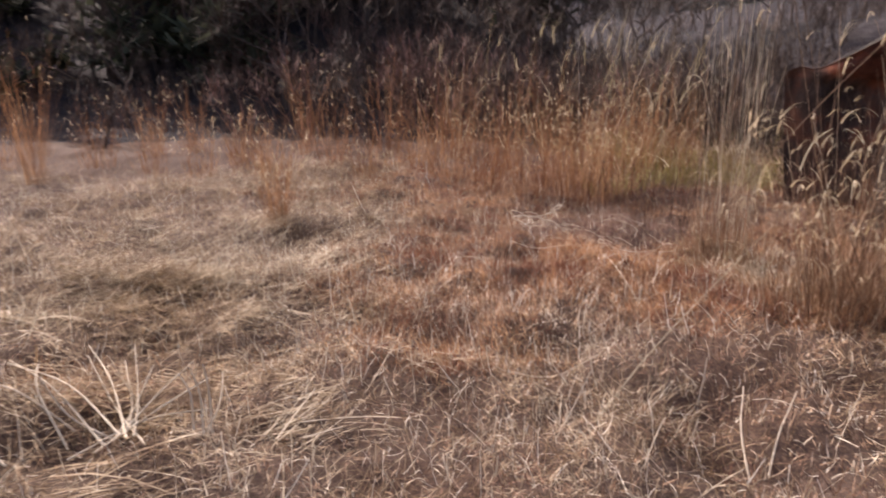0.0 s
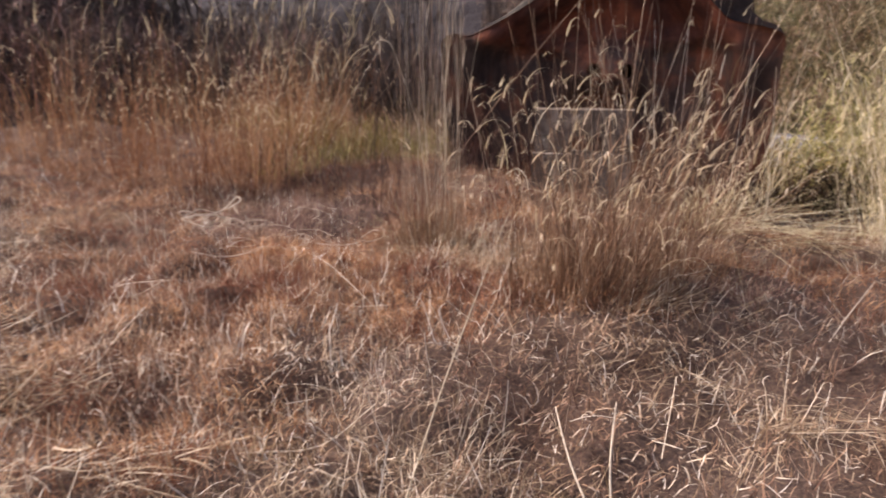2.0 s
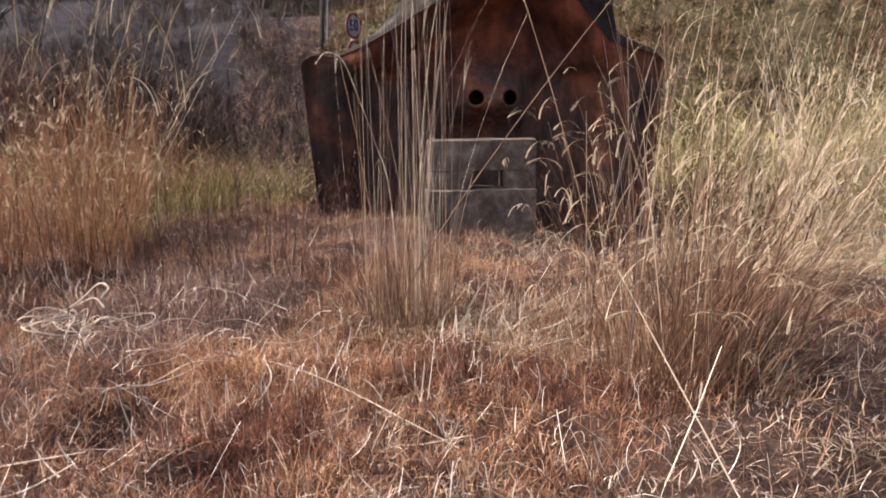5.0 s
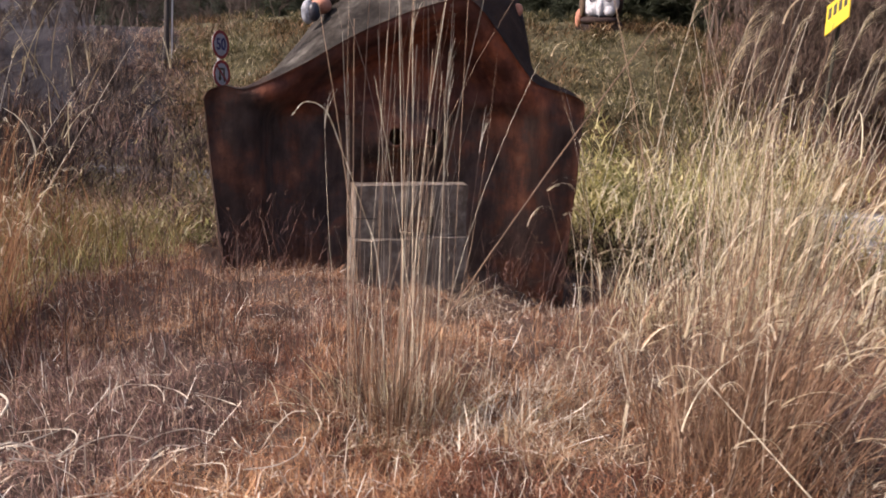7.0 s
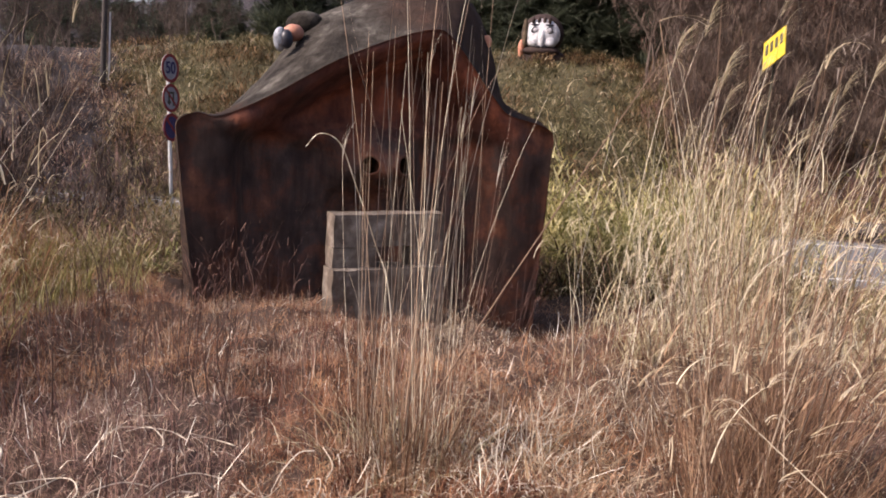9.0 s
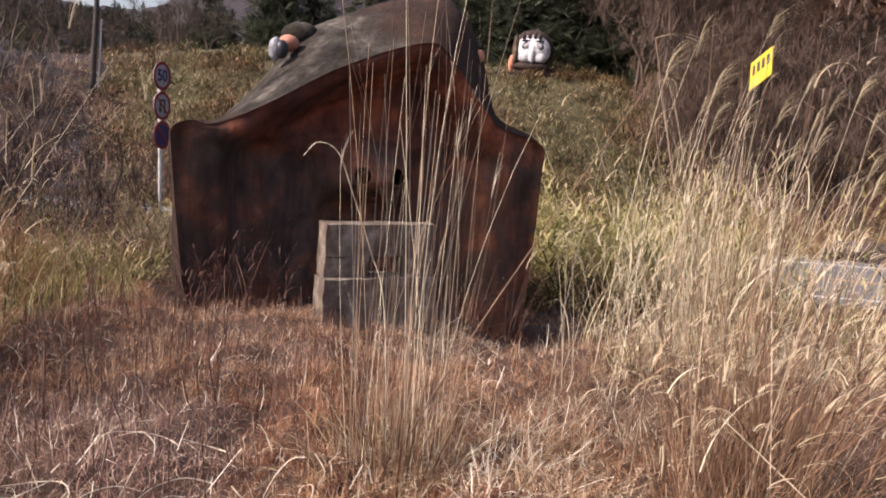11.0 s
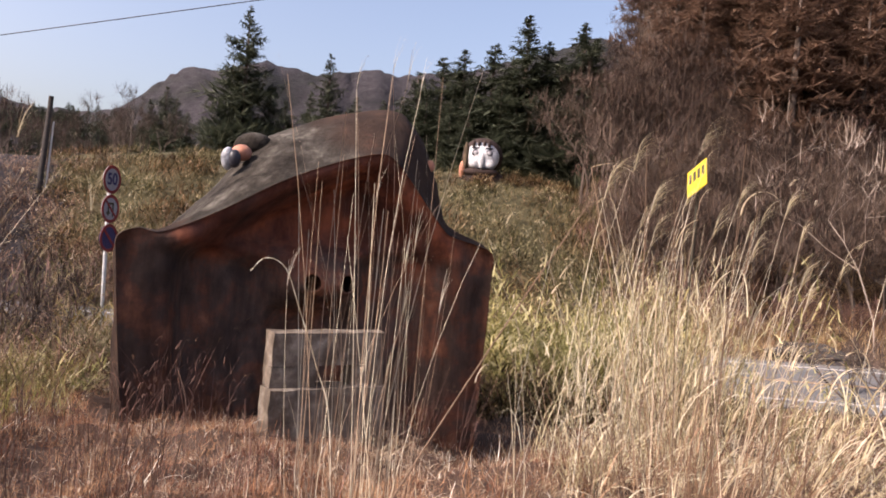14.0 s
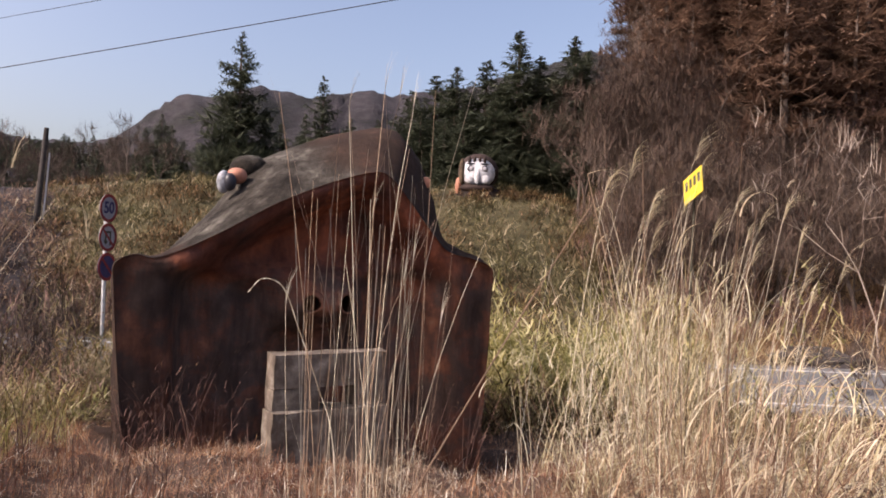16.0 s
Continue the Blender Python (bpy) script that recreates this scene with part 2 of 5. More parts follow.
shaded_brown = ramp(nt, noise_at(nt, 4.0, 7.0, 0.65), [(0.3, (0.020, 0.013, 0.011)), (0.55, (0.042, 0.026, 0.019)), (0.75, (0.09, 0.046, 0.032))])
# shade of the flank turned from the sun, put into the colour
col = mix(nt, col, shaded_brown, along(nt, U_AXIS, U_ZERO, 0.5, 1.65, 2.1))
col = mix(nt, col, shaded_brown, along(nt, U_AXIS, U_ZERO, 0.25, 0.62, 0.36))
nt.links.new(col, b.inputs["Base Color"])
bump(nt, b, noise_at(nt, 14.0, 7.0, 0.65), 0.7, 0.05)
b.inputs["Specular IOR Level"].default_value = 0.12
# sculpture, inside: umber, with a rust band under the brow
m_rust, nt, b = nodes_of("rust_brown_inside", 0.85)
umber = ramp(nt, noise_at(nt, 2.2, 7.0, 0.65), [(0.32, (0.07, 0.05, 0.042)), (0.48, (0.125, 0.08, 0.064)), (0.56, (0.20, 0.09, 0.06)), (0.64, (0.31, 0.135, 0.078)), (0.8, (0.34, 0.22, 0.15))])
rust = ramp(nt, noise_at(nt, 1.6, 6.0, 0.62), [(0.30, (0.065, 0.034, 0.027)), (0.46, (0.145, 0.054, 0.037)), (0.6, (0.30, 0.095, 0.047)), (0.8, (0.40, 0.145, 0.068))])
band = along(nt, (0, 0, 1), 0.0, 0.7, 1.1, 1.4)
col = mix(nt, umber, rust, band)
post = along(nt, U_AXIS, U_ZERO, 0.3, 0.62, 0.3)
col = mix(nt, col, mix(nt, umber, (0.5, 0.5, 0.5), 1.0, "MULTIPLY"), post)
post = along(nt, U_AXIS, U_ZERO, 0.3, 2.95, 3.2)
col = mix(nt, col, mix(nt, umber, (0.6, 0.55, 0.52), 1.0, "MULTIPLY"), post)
streak = ramp(nt, noise_at(nt, 4.0, 6.0, 0.65, True, (1.5, 1.5, 0.3)), [(0.38, (0.38, 0.34, 0.33)), (0.62, (1, 1, 1))])
col = mix(nt, col, streak, 0.75, "MULTIPLY")
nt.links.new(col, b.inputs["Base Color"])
bump(nt, b, noise_at(nt, 12.0, 6.0, 0.6), 0.5, 0.03)
m_eye_white = painted("statue_white_paint", (0.58, 0.58, 0.60), 0.45, 0.5, 5.0)
m_eyeball = painted("worn_white_paint", (0.34, 0.36, 0.40), 0.7, 0.35, 9.0)
m_eye_dark = painted("statue_dark_paint", (0.04, 0.04, 0.05), 0.3, 0.35)
m_orange_paint = painted("statue_orange_paint", (0.48, 0.22, 0.145), 0.45, 0.6, 8.0)
m_statue_brown = painted("statue_brown", (0.045, 0.028, 0.024), 0.5, 0.8, 2.0)

m_concrete, nt, b = nodes_of("rough_concrete", 0.92)
n1 = noise_at(nt, 8.0, 8.0, 0.65)
col = ramp(nt, n1, [(0.3, (0.085, 0.066, 0.053)), (0.5, (0.155, 0.128, 0.106)), (0.62, (0.24, 0.208, 0.175)), (0.78, (0.42, 0.385, 0.335))])
stain = ramp(nt, noise_at(nt, 3.0, 4.0, 0.6, True, (1, 1, 0.4)), [(0.4, (0.62, 0.57, 0.52)), (0.6, (1, 1, 1))])
col = mix(nt, col, stain, 0.8, "MULTIPLY")
nt.links.new(col, b.inputs["Base Color"])
bump(nt, b, noise_at(nt, 40.0, 6.0), 0.5, 0.01)

# ---------------------------------------------------------------- the lie of the land
STAND = (-0.55, 4.0)             # reference point on the plateau
FWD, RGT = (0.957, 0.288), (0.288, -0.957)


def ss(a, b, x):
    t = np.clip((np.asarray(x, float) - a) / (b - a), 0, 1)
    return t * t * (3 - 2 * t)


def hash_noise(x, y, scale, seed=0):
    """Smooth value noise in the plane."""
    x, y = np.asarray(x, float) * scale + seed * 17.3, np.asarray(y, float) * scale - seed * 9.1
    xi, yi = np.floor(x), np.floor(y)
    fx, fy = x - xi, y - yi
    fx, fy = fx * fx * (3 - 2 * fx), fy * fy * (3 - 2 * fy)

    def h(a, b):
        v = np.sin(a * 127.1 + b * 311.7 + seed * 7.7) * 43758.5453
        return v - np.floor(v)
    return (h(xi, yi) * (1 - fx) + h(xi + 1, yi) * fx) * (1 - fy) + (h(xi, yi + 1) * (1 - fx) + h(xi + 1, yi + 1) * fx) * fy - 0.5


def ahead(x, y):
    return (x - STAND[0]) * FWD[0] + (y - STAND[1]) * FWD[1], (x - STAND[0]) * RGT[0] + (y - STAND[1]) * RGT[1]


def land(x, y):
    x, y = np.asarray(x, float), np.asarray(y, float)
    d, s = ahead(x, y)
    bearing = np.degrees(np.arctan2(s, d))          # to the right of FWD
    z = -1.38 * ss(3.5, 13.2, d)
    off_road = 1 - ss(12.6, 13.4, d) * (1 - ss(20.6, 21.6, d))
    # bank across the road
    top = 6.6 * (1 - 0.22 * ss(4, 18, bearing)) * (1 - 0.15 * ss(-20, -32, bearing))
    z = z + top * ss(20.5, 41, d) + 0.03 * np.maximum(d - 41, 0)
    # steep wooded slope
    z = z + 52 * ss(24, 78, d) * ss(9.5, 21, bearing)
    # low wooded hill
    z = z + 10 * ss(70, 150, d) * ss(-20, -27, bearing)
    # wooded rise to the north
    way = np.degrees(np.arctan2(x, y))
    z = z + 13 * ss(17, 55, y) * (1 - ss(8, 44, way)) * (1 - ss(10, 22, d))
    z = z + 30 * ss(60, 200, np.hypot(x, y)) * ss(3, -20, d)
    near = 1 - ss(11, 15, np.hypot(x - 0.5, y - 4))
    z = z + off_road * (0.12 * hash_noise(x, y, 0.9, 1) + 0.09 * hash_noise(x, y, 2.2, 2)) * (0.6 + 0.4 * near)
    z = z + off_road * near * (0.11 * hash_noise(x, y, 3.6, 3) + 0.085 * hash_noise(x, y, 6.0, 7)) - 0.36 * np.exp(-((x - 5.9) ** 2 + (y - 5.1) ** 2) / 0.9)
    far = ss(24, 40, d)
    z = z + far * (0.5 * hash_noise(x, y, 0.25, 4) + 3.0 * ss(90, 200, d) * hash_noise(x, y, 0.03, 5) + 4 * ss(230, 400, d) * hash_noise(x, y, 0.012, 6))
    return z


def mesh_np(name, verts, quads, mat, parent=None, smooth=False):
    me = bpy.data.meshes.new(name)
    verts, quads = np.asarray(verts, np.float32), np.asarray(quads, np.int32)
    n, k = quads.shape
    me.vertices.add(len(verts))
    me.vertices.foreach_set("co", verts.ravel())
    me.loops.add(n * k)
    me.loops.foreach_set("vertex_index", quads.ravel())
    me.polygons.add(n)
    me.polygons.foreach_set("loop_start", np.arange(n, dtype=np.int32) * k)
    me.update(calc_edges=True)
    if smooth:
        me.polygons.foreach_set("use_smooth", np.ones(n, bool))
    for mm in (mat if isinstance(mat, (list, tuple)) else [mat]):
        me.materials.append(mm)
    ob = new(name, me)
    if parent:
        ob.parent = parent
    return ob


def part(name, bm, mat, parent, label=""):
    me = bpy.data.meshes.new(name)
    bm.to_mesh(me)
    bm.free()
    me.materials.append(mat)
    ob = new(name, me)
    ob.parent = parent
    if label:
        tagged(ob, label)
    return ob


def sheet_coords(lo, hi, mid_lo, mid_hi, step, growth):
    a = [mid_lo]
    while a[-1] < mid_hi:
        a.append(a[-1] + step)
    g = step
    while a[-1] < hi:
        g *= growth
        a.append(a[-1] + g)
    g = step
    while a[0] > lo:
        g *= growth
        a.insert(0, a[0] - g)
    return np.array(a)


def grid_quads(nx, ny):
    i, j = np.meshgrid(np.arange(nx - 1), np.arange(ny - 1), indexing="ij")
    a = (i * ny + j).ravel()
    return np.stack([a, a + ny, a + ny + 1, a + 1], 1)


gx = sheet_coords(-1500, 1700, -4.5, 6.5, 0.085, 1.06)
gy = sheet_coords(-1500, 1700, 1.5, 9.5, 0.085, 1.06)
X, Y = np.meshgrid(gx, gy, indexing="ij")
Z = land(X, Y)
ground = mesh_np("ground", np.stack([X, Y, Z], -1).reshape(-1, 3), grid_quads(len(gx), len(gy)), [m_ground, m_wood_far, m_cedar_floor, m_bank], smooth=True)
tagged(ground, "rough clearing of dry litter falling to a road, wooded hills beyond", "ground", kind="structure")
q = grid_quads(len(gx), len(gy))
cx, cy = X.ravel()[q].mean(1), Y.ravel()[q].mean(1)
cd, cs = ahead(cx, cy)
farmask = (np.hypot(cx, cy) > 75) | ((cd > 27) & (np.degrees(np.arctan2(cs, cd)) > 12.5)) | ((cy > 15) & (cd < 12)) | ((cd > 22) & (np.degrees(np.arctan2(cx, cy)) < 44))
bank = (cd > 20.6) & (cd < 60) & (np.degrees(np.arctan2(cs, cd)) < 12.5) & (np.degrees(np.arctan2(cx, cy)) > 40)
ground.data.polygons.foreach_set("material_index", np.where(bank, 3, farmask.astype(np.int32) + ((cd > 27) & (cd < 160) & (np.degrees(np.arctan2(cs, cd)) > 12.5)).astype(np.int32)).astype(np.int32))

# far mountain range
gb, gd = np.radians(np.linspace(-150, 62, 520)), np.linspace(225, 900, 46)
B, D = np.meshgrid(gb, gd, indexing="ij")
crest = np.interp(np.degrees(B), [-150, -60, -40, -30, -27, -25.5, -24, -23, -21, -20.3, -19.2, -17, -15.6, -13.4, -10.8, -9, -6.3, -4.4, 2, 7, 10.6, 12, 20, 50],
                  [.20, .20, .13, .118, .12, .128, .151, .169, .191, .196, .192, .205, .214, .212, .206, .212, .222, .217, .235, .260, .283, .284, .235, .14])
X = STAND[0] + D * (np.cos(B) * FWD[0] + np.sin(B) * RGT[0])
Y = STAND[1] + D * (np.cos(B) * FWD[1] + np.sin(B) * RGT[1])
gully = hash_noise(np.degrees(B), D * 0.02, 0.55, 15) * 9 * ss(240, 330, D) * (1 - ss(380, 470, D)) + 3.5 * hash_noise(np.degrees(B), D * 0.05, 2.3, 16) + 2.0 * hash_noise(np.degrees(B), D * 0.12, 5.5, 17)
Z = 4 + (crest * 470 - 2.5) * ss(215, 470, D) * (1 - 0.5 * ss(480, 900, D)) + gully * ss(235, 300, D)
mountains = mesh_np("mountain_range", np.stack([X, Y, Z], -1).reshape(-1, 3), grid_quads(len(gb), len(gd)), m_wood_far, smooth=True)
tagged(mountains, "leafless grey-brown mountain range beyond the woods", "mountain range", kind="structure")


# road across the slope
def on_plan(d, s):
    return STAND[0] + d * FWD[0] + s * RGT[0], STAND[1] + d * FWD[1] + s * RGT[1]


def strip(name, d0, d1, z0, thick, mat, s0=-90, s1=90, parent=None, step=3.0):
    ns = int((s1 - s0) / step) + 1
    bm = bmesh.new()
    rows = []
    for s in np.linspace(s0, s1, ns):
        a, c = on_plan(d0, s), on_plan(d1, s)
        rows.append([bm.verts.new((*a, z0 - thick)), bm.verts.new((*a, z0)), bm.verts.new((*c, z0)), bm.verts.new((*c, z0 - thick))])
    for r0, r1 in zip(rows, rows[1:]):
        for k in range(3):
            bm.faces.new((r0[k], r1[k], r1[k + 1], r0[k + 1]))
    bmesh.ops.recalc_face_normals(bm, faces=bm.faces)
    me = bpy.data.meshes.new(name)
    bm.to_mesh(me)
    bm.free()
    me.materials.append(mat)
    ob = new(name, me)
    if parent:
        ob.parent = parent
    return ob


road = tagged(strip("road", 13.9, 20.4, -1.33, 0.3, m_asphalt), "worn grey asphalt road with two lanes", "road", kind="structure")
strip("edge_line", 14.65, 14.82, -1.325, 0.004, m_white_line, parent=road)
strip("edge_line", 19.5, 19.67, -1.325, 0.004, m_white_line, parent=road)
strip("centre_line", 17.0, 17.14, -1.325, 0.004, m_orange_line, parent=road)
kerb = tagged(strip("kerb", 13.55, 13.75, -1.16, 0.5, m_concrete, -40, -5), "low pale concrete kerb along the road", "kerb", kind="structure")


# ---------------------------------------------------------------- blades
def blades(base, length, az, tilt, curl, width, segs=3, point=0.85, twist=None, keep=None):
    """Vertices and faces of tapered, bending blades. tilt: from upright at the root; curl: added on the way to the tip."""
    n = len(base)
    ts = np.linspace(0, 1, segs + 1)
    side = az + np.pi / 2 + (RNG.uniform(-0.9, 0.9, n) if twist is None else twist)
    sx, sy = np.cos(side), np.sin(side)
    p = np.array(base, float)
    V = np.empty((n, segs + 1, 2, 3))
    for i, t in enumerate(ts):
        if i:
            th = tilt + curl * (t - 0.5 / segs) ** 1.4
            st = length / segs
            p = p + np.stack([np.sin(th) * np.cos(az) * st, np.sin(th) * np.sin(az) * st, np.cos(th) * st], 1)
        w = width * (1 - point * t ** 1.5) * 0.5
        off = np.stack([sx * w, sy * w, np.zeros(n)], 1)
        V[:, i, 0], V[:, i, 1] = p - off, p + off
    a = (np.arange(n)[:, None] * (segs + 1) * 2 + np.arange(segs)[None] * 2).ravel()
    Q = np.stack([a, a + 1, a + 3, a + 2], 1)
    return V.reshape(-1, 3), Q, p


def joined(lots):
    V, Q, o = [], [], 0
    for v, q in lots:
        V.append(v)
        Q.append(q + o)
        o += len(v)
    return np.concatenate(V), np.concatenate(Q)


def on_land(x, y, lift=0.0):
    return np.stack([x, y, land(x, y) + lift], 1)

# ---------------------------------------------------------------- the hollow sculpture
AX = Vector((3.824, 7.917, 0))
UU, VV = Vector((0.7378, -0.6751, 0)), Vector((0.6751, 0.7378, 0))


def place(u, v, z):
    return AX + UU * u + VV * v + Vector((0, 0, z))


def smooth_line(keys, per=5):
    k = np.array(keys, float)
    e = np.vstack([2 * k[0] - k[1], k, 2 * k[-1] - k[-2]])
    out = []
    for i in range(len(k) - 1):
        p0, p1, p2, p3 = e[i:i + 4]
        for t in np.arange(per) / per:
            out.append(0.5 * (2 * p1 + (p2 - p0) * t + (2 * p0 - 5 * p1 + 4 * p2 - p3) * t * t + (3 * p1 - p0 - 3 * p2 + p3) * t ** 3))
    out.append(k[-1])
    return np.array(out)


NOSTRILS = (1.65, 1.99)


def hollow_sculpture():
    rim = smooth_line([(.13, -.5), (.09, .1), (.04, .64), (0, 1.15), (0, 1.33), (.14, 1.405), (.33, 1.39), (.75, 1.59), (1.25, 1.885), (1.75, 2.11),
                       (2.15, 2.23), (2.32, 2.18), (2.5, 2.0), (2.66, 1.82), (2.8, 1.67), (2.96, 1.53), (3.24, 1.47), (3.44, 1.41), (3.50, 1.32), (3.49, 1.1), (3.48, .64), (3.45, .1), (3.42, -.9)])
    crest = smooth_line([(.2, -.5), (.14, .1), (.1, .64), (.08, 1.1), (.14, 1.27), (.32, 1.37), (.5, 1.42), (.85, 1.8), (1.25, 2.26), (1.75, 2.55),
                         (2.35, 2.77), (2.74, 2.80), (2.97, 2.66), (3.16, 2.42), (3.27, 2.14), (3.32, 1.8), (3.36, 1.6), (3.41, 1.45), (3.45, 1.32), (3.45, 1.1), (3.44, .64), (3.42, .1), (3.4, -.9)])
    n = len(rim)
    mid = np.array([1.75, 0.0])

    def depth(u, z):
        edge = float(np.min(np.hypot(rim[:, 0] - u, (rim[:, 1] - z))))
        v = 0.03 * ss(0, 0.05, edge) + 0.52 * ss(0.37, 0.66, u) * ss(3.10, 2.82, u) * ss(0.05, 0.36, edge)
        v -= 0.015 * ss(0.02, 0.14, edge) * (ss(0.42, 0.25, u) + ss(3.05, 3.2, u))                # round posts
        v += 0.07 * ss(1.34, 1.40, u) * ss(2.22, 2.16, u) * ss(0.79, 0.74, z)                     # low recess
        v -= 0.42 * math.exp(-((u - 1.78) / 0.44) ** 4 - ((z - 1.0) / 0.25) ** 2)          # muzzle round the hole
        v -= 0.13 * math.exp(-((z - 1.28 - 0.06 * math.sin(u * 3)) / 0.09) ** 2) * ss(0.2, 0.6, u) * ss(3.3, 2.6, u)   # ridge
        v -= 0.10 * math.exp(-((u - 0.95) / 0.10) ** 2) * ss(1.3, 0.9, z)                   # upright rib
        v += 0.05 * noise.noise(Vector((u * 2.2, 3, z * 2.2))) + 0.02 * noise.noise(Vector((u * 7, 9, z * 7)))
        return max(v, -0.3)

    bm = bmesh.new()
    lay = []
    for v, w, k in ((0.0, 0.0, 1.0), (0.12, 0.12, 1.01), (0.35, 0.4, 1.01), (0.65, 0.75, 1.0), (0.95, 1.0, 1.0), (1.25, 1.02, .97), (1.6, 1.0, .9), (1.95, .95, .76), (2.2, .9, .55), (2.3, .9, .25)):
        o = rim * (1 - w) + crest * w
        row = []
        for i, (u, z) in enumerate(o):
            u2, z2 = mid[0] + (u - mid[0]) * k, z * k if z > 0 else z
            p = Vector((u2, v, z2))
            j = noise.noise(Vector((u2 * 1.6, v * 1.6, z2 * 1.6))) * 0.05 + noise.noise(Vector((u2 * 6, v * 6, z2 * 6))) * 0.014
            if 0 < v:
                p += Vector((p.x - mid[0], 0, p.z)).normalized() * j
            row.append(bm.verts.new(place(*p)))
        lay.append(row)
    skin = []
    for a, c in zip(lay, lay[1:]):
        for i in range(n - 1):
            skin.append(bm.faces.new((a[i], c[i], c[i + 1], a[i + 1])))
    for f in skin:
        f.material_index = 0
        f.smooth = True
    # face of the hollow, set back behind a lip
    rows = [lay[0]]
    nb = 58
    low = np.stack([1.72 + (rim[:, 0] - 1.72) * 0.12, np.full(n, -0.7)], 1)
    pos = [rim]
    for bi in range(1, nb + 1):
        t = (bi / nb) ** 1.1
        o = rim * (1 - t) + low * t
        top = (o[:, 0] > 1.30) & (o[:, 0] < 2.26) & (abs(o[:, 1] - 0.77) < 0.04)
        o[top, 1] = 0.77
        for edge_u in (1.36, 2.2):
            o[(abs(o[:, 0] - edge_u) < 0.035) & (o[:, 1] < 0.78), 0] = edge_u
        pos.append(o)
        row = []
        for i, (u, z) in enumerate(o):
            row.append(bm.verts.new(place(u, depth(u, z), z)))
        rows.append(row)
    for bi in range(nb):
        for i in range(n - 1):
            c = (pos[bi][i] + pos[bi][i + 1] + pos[bi + 1][i] + pos[bi + 1][i + 1]) / 4
            if min(math.hypot(c[0] - h, c[1] - 1.01) for h in NOSTRILS) < 0.10:
                continue
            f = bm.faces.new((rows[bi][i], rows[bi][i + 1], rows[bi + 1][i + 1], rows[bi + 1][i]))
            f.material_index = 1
            f.smooth = True
    bm.faces.new(lay[-1])
    bmesh.ops.recalc_face_normals(bm, faces=skin)
    me = bpy.data.meshes.new("hollow_sculpture")
    bm.to_mesh(me)
    bm.free()
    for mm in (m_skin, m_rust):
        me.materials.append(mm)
    body = tagged(new("sculpture", me), "large hollow animal sculpture, grey skin outside, rust brown inside", "sculpture")
    hz = 1.01                                    # two round holes, each with a worn lip
    for hu in NOSTRILS:
        bm = bmesh.new()
        rings = []
        for r, dv in ((0.15, 0.02), (0.125, -0.004), (0.10, -0.012), (0.082, -0.010), (0.074, 0.0), (0.078, 0.008), (0.15, 0.05), (0.15, 0.32), (0.01, 0.34)):
            ring = []
            for k in range(28):
                cu, cz = math.cos(k * math.tau / 28), math.sin(k * math.tau / 28)
                ring.append(bm.verts.new(place(hu + r * cu, depth(hu + max(r, 0.074) * cu, hz + max(r, 0.074) * cz) + dv, hz + r * cz)))
            rings.append(ring)
        for r0, r1 in zip(rings, rings[1:]):
            for k in range(28):
                bm.faces.new((r0[k], r0[(k + 1) % 28], r1[(k + 1) % 28], r1[k])).smooth = True
        part("nostril", bm, m_rust, body)

    def ball(name, u, v, z, r, mat, sq, parent, label=""):
        bm = bmesh.new()
        bmesh.ops.create_icosphere(bm, subdivisions=3, radius=r, matrix=Matrix.Translation(place(u, v, z)) @ Matrix.Diagonal((*sq, 1)))
        for f in bm.faces:
            f.smooth = True
        return part(name, bm, mat, parent, label)

    eyeball = ball("eyeball", 0.93, 0.63, 2.075, 0.078, m_eyeball, (0.8, 0.8, 1.35), body, "worn white eyeball")
    ball("pupil", 0.975, 0.58, 2.075, 0.056, m_eye_dark, (1, 1, 1.5), eyeball, "dark pupil")
    ball("eyelid", 1.06, 0.68, 2.145, 0.085, m_orange_paint, (1.1, 1.1, 0.9), body, "orange painted eyelid")
    ball("brow_hump", 1.25, 0.95, 2.24, 0.15, m_skin, (1.3, 1.3, 0.95), body)
    ball("eyelid", 3.02, 0.62, 2.25, 0.05, m_orange_paint, (1, 1, 1.3), body, "orange painted eyelid")
    return body


hollow_sculpture()


def rough_box(bm, size, at, chips=0.012, seed=0):
    g = bmesh.ops.create_cube(bm, size=1.0)
    bmesh.ops.scale(bm, vec=size, verts=g["verts"])
    es = list({e for w in g["verts"] for e in w.link_edges})
    bmesh.ops.subdivide_edges(bm, edges=es, cuts=7, use_grid_fill=True)
    vs = [w for w in bm.verts if w.tag is False]
    for w in vs:
        q = Vector(w.co) * 9 + Vector((seed, seed, seed))
        near_edge = sum(abs(abs(w.co[i]) - size[i] / 2) < 1e-4 for i in range(3)) >= 2
        w.co += Vector((noise.noise(q), noise.noise(q + Vector((9, 0, 0))), noise.noise(q + Vector((0, 9, 0))))) * (chips * (1.6 if near_edge else 0.6))
        if near_edge:
            w.co *= 0.99
        w.co += Vector(at)
        w.tag = True


pedestal = new("pedestal")
pedestal.matrix_world = Matrix(((UU.x, VV.x, 0, 0), (UU.y, VV.y, 0, 0), (0, 0, 1, 0), (0, 0, 0, 1)))
pedestal.location = place(1.585, -0.55, 0)
tagged(pedestal, "stepped grey concrete pedestal standing before the hollow sculpture", "pedestal")
bm = bmesh.new()
rough_box(bm, (0.98, 0.20, 0.27), (0, 0.10, 0.535), 0.007, 3)
part("upper_slab", bm, m_concrete, pedestal)
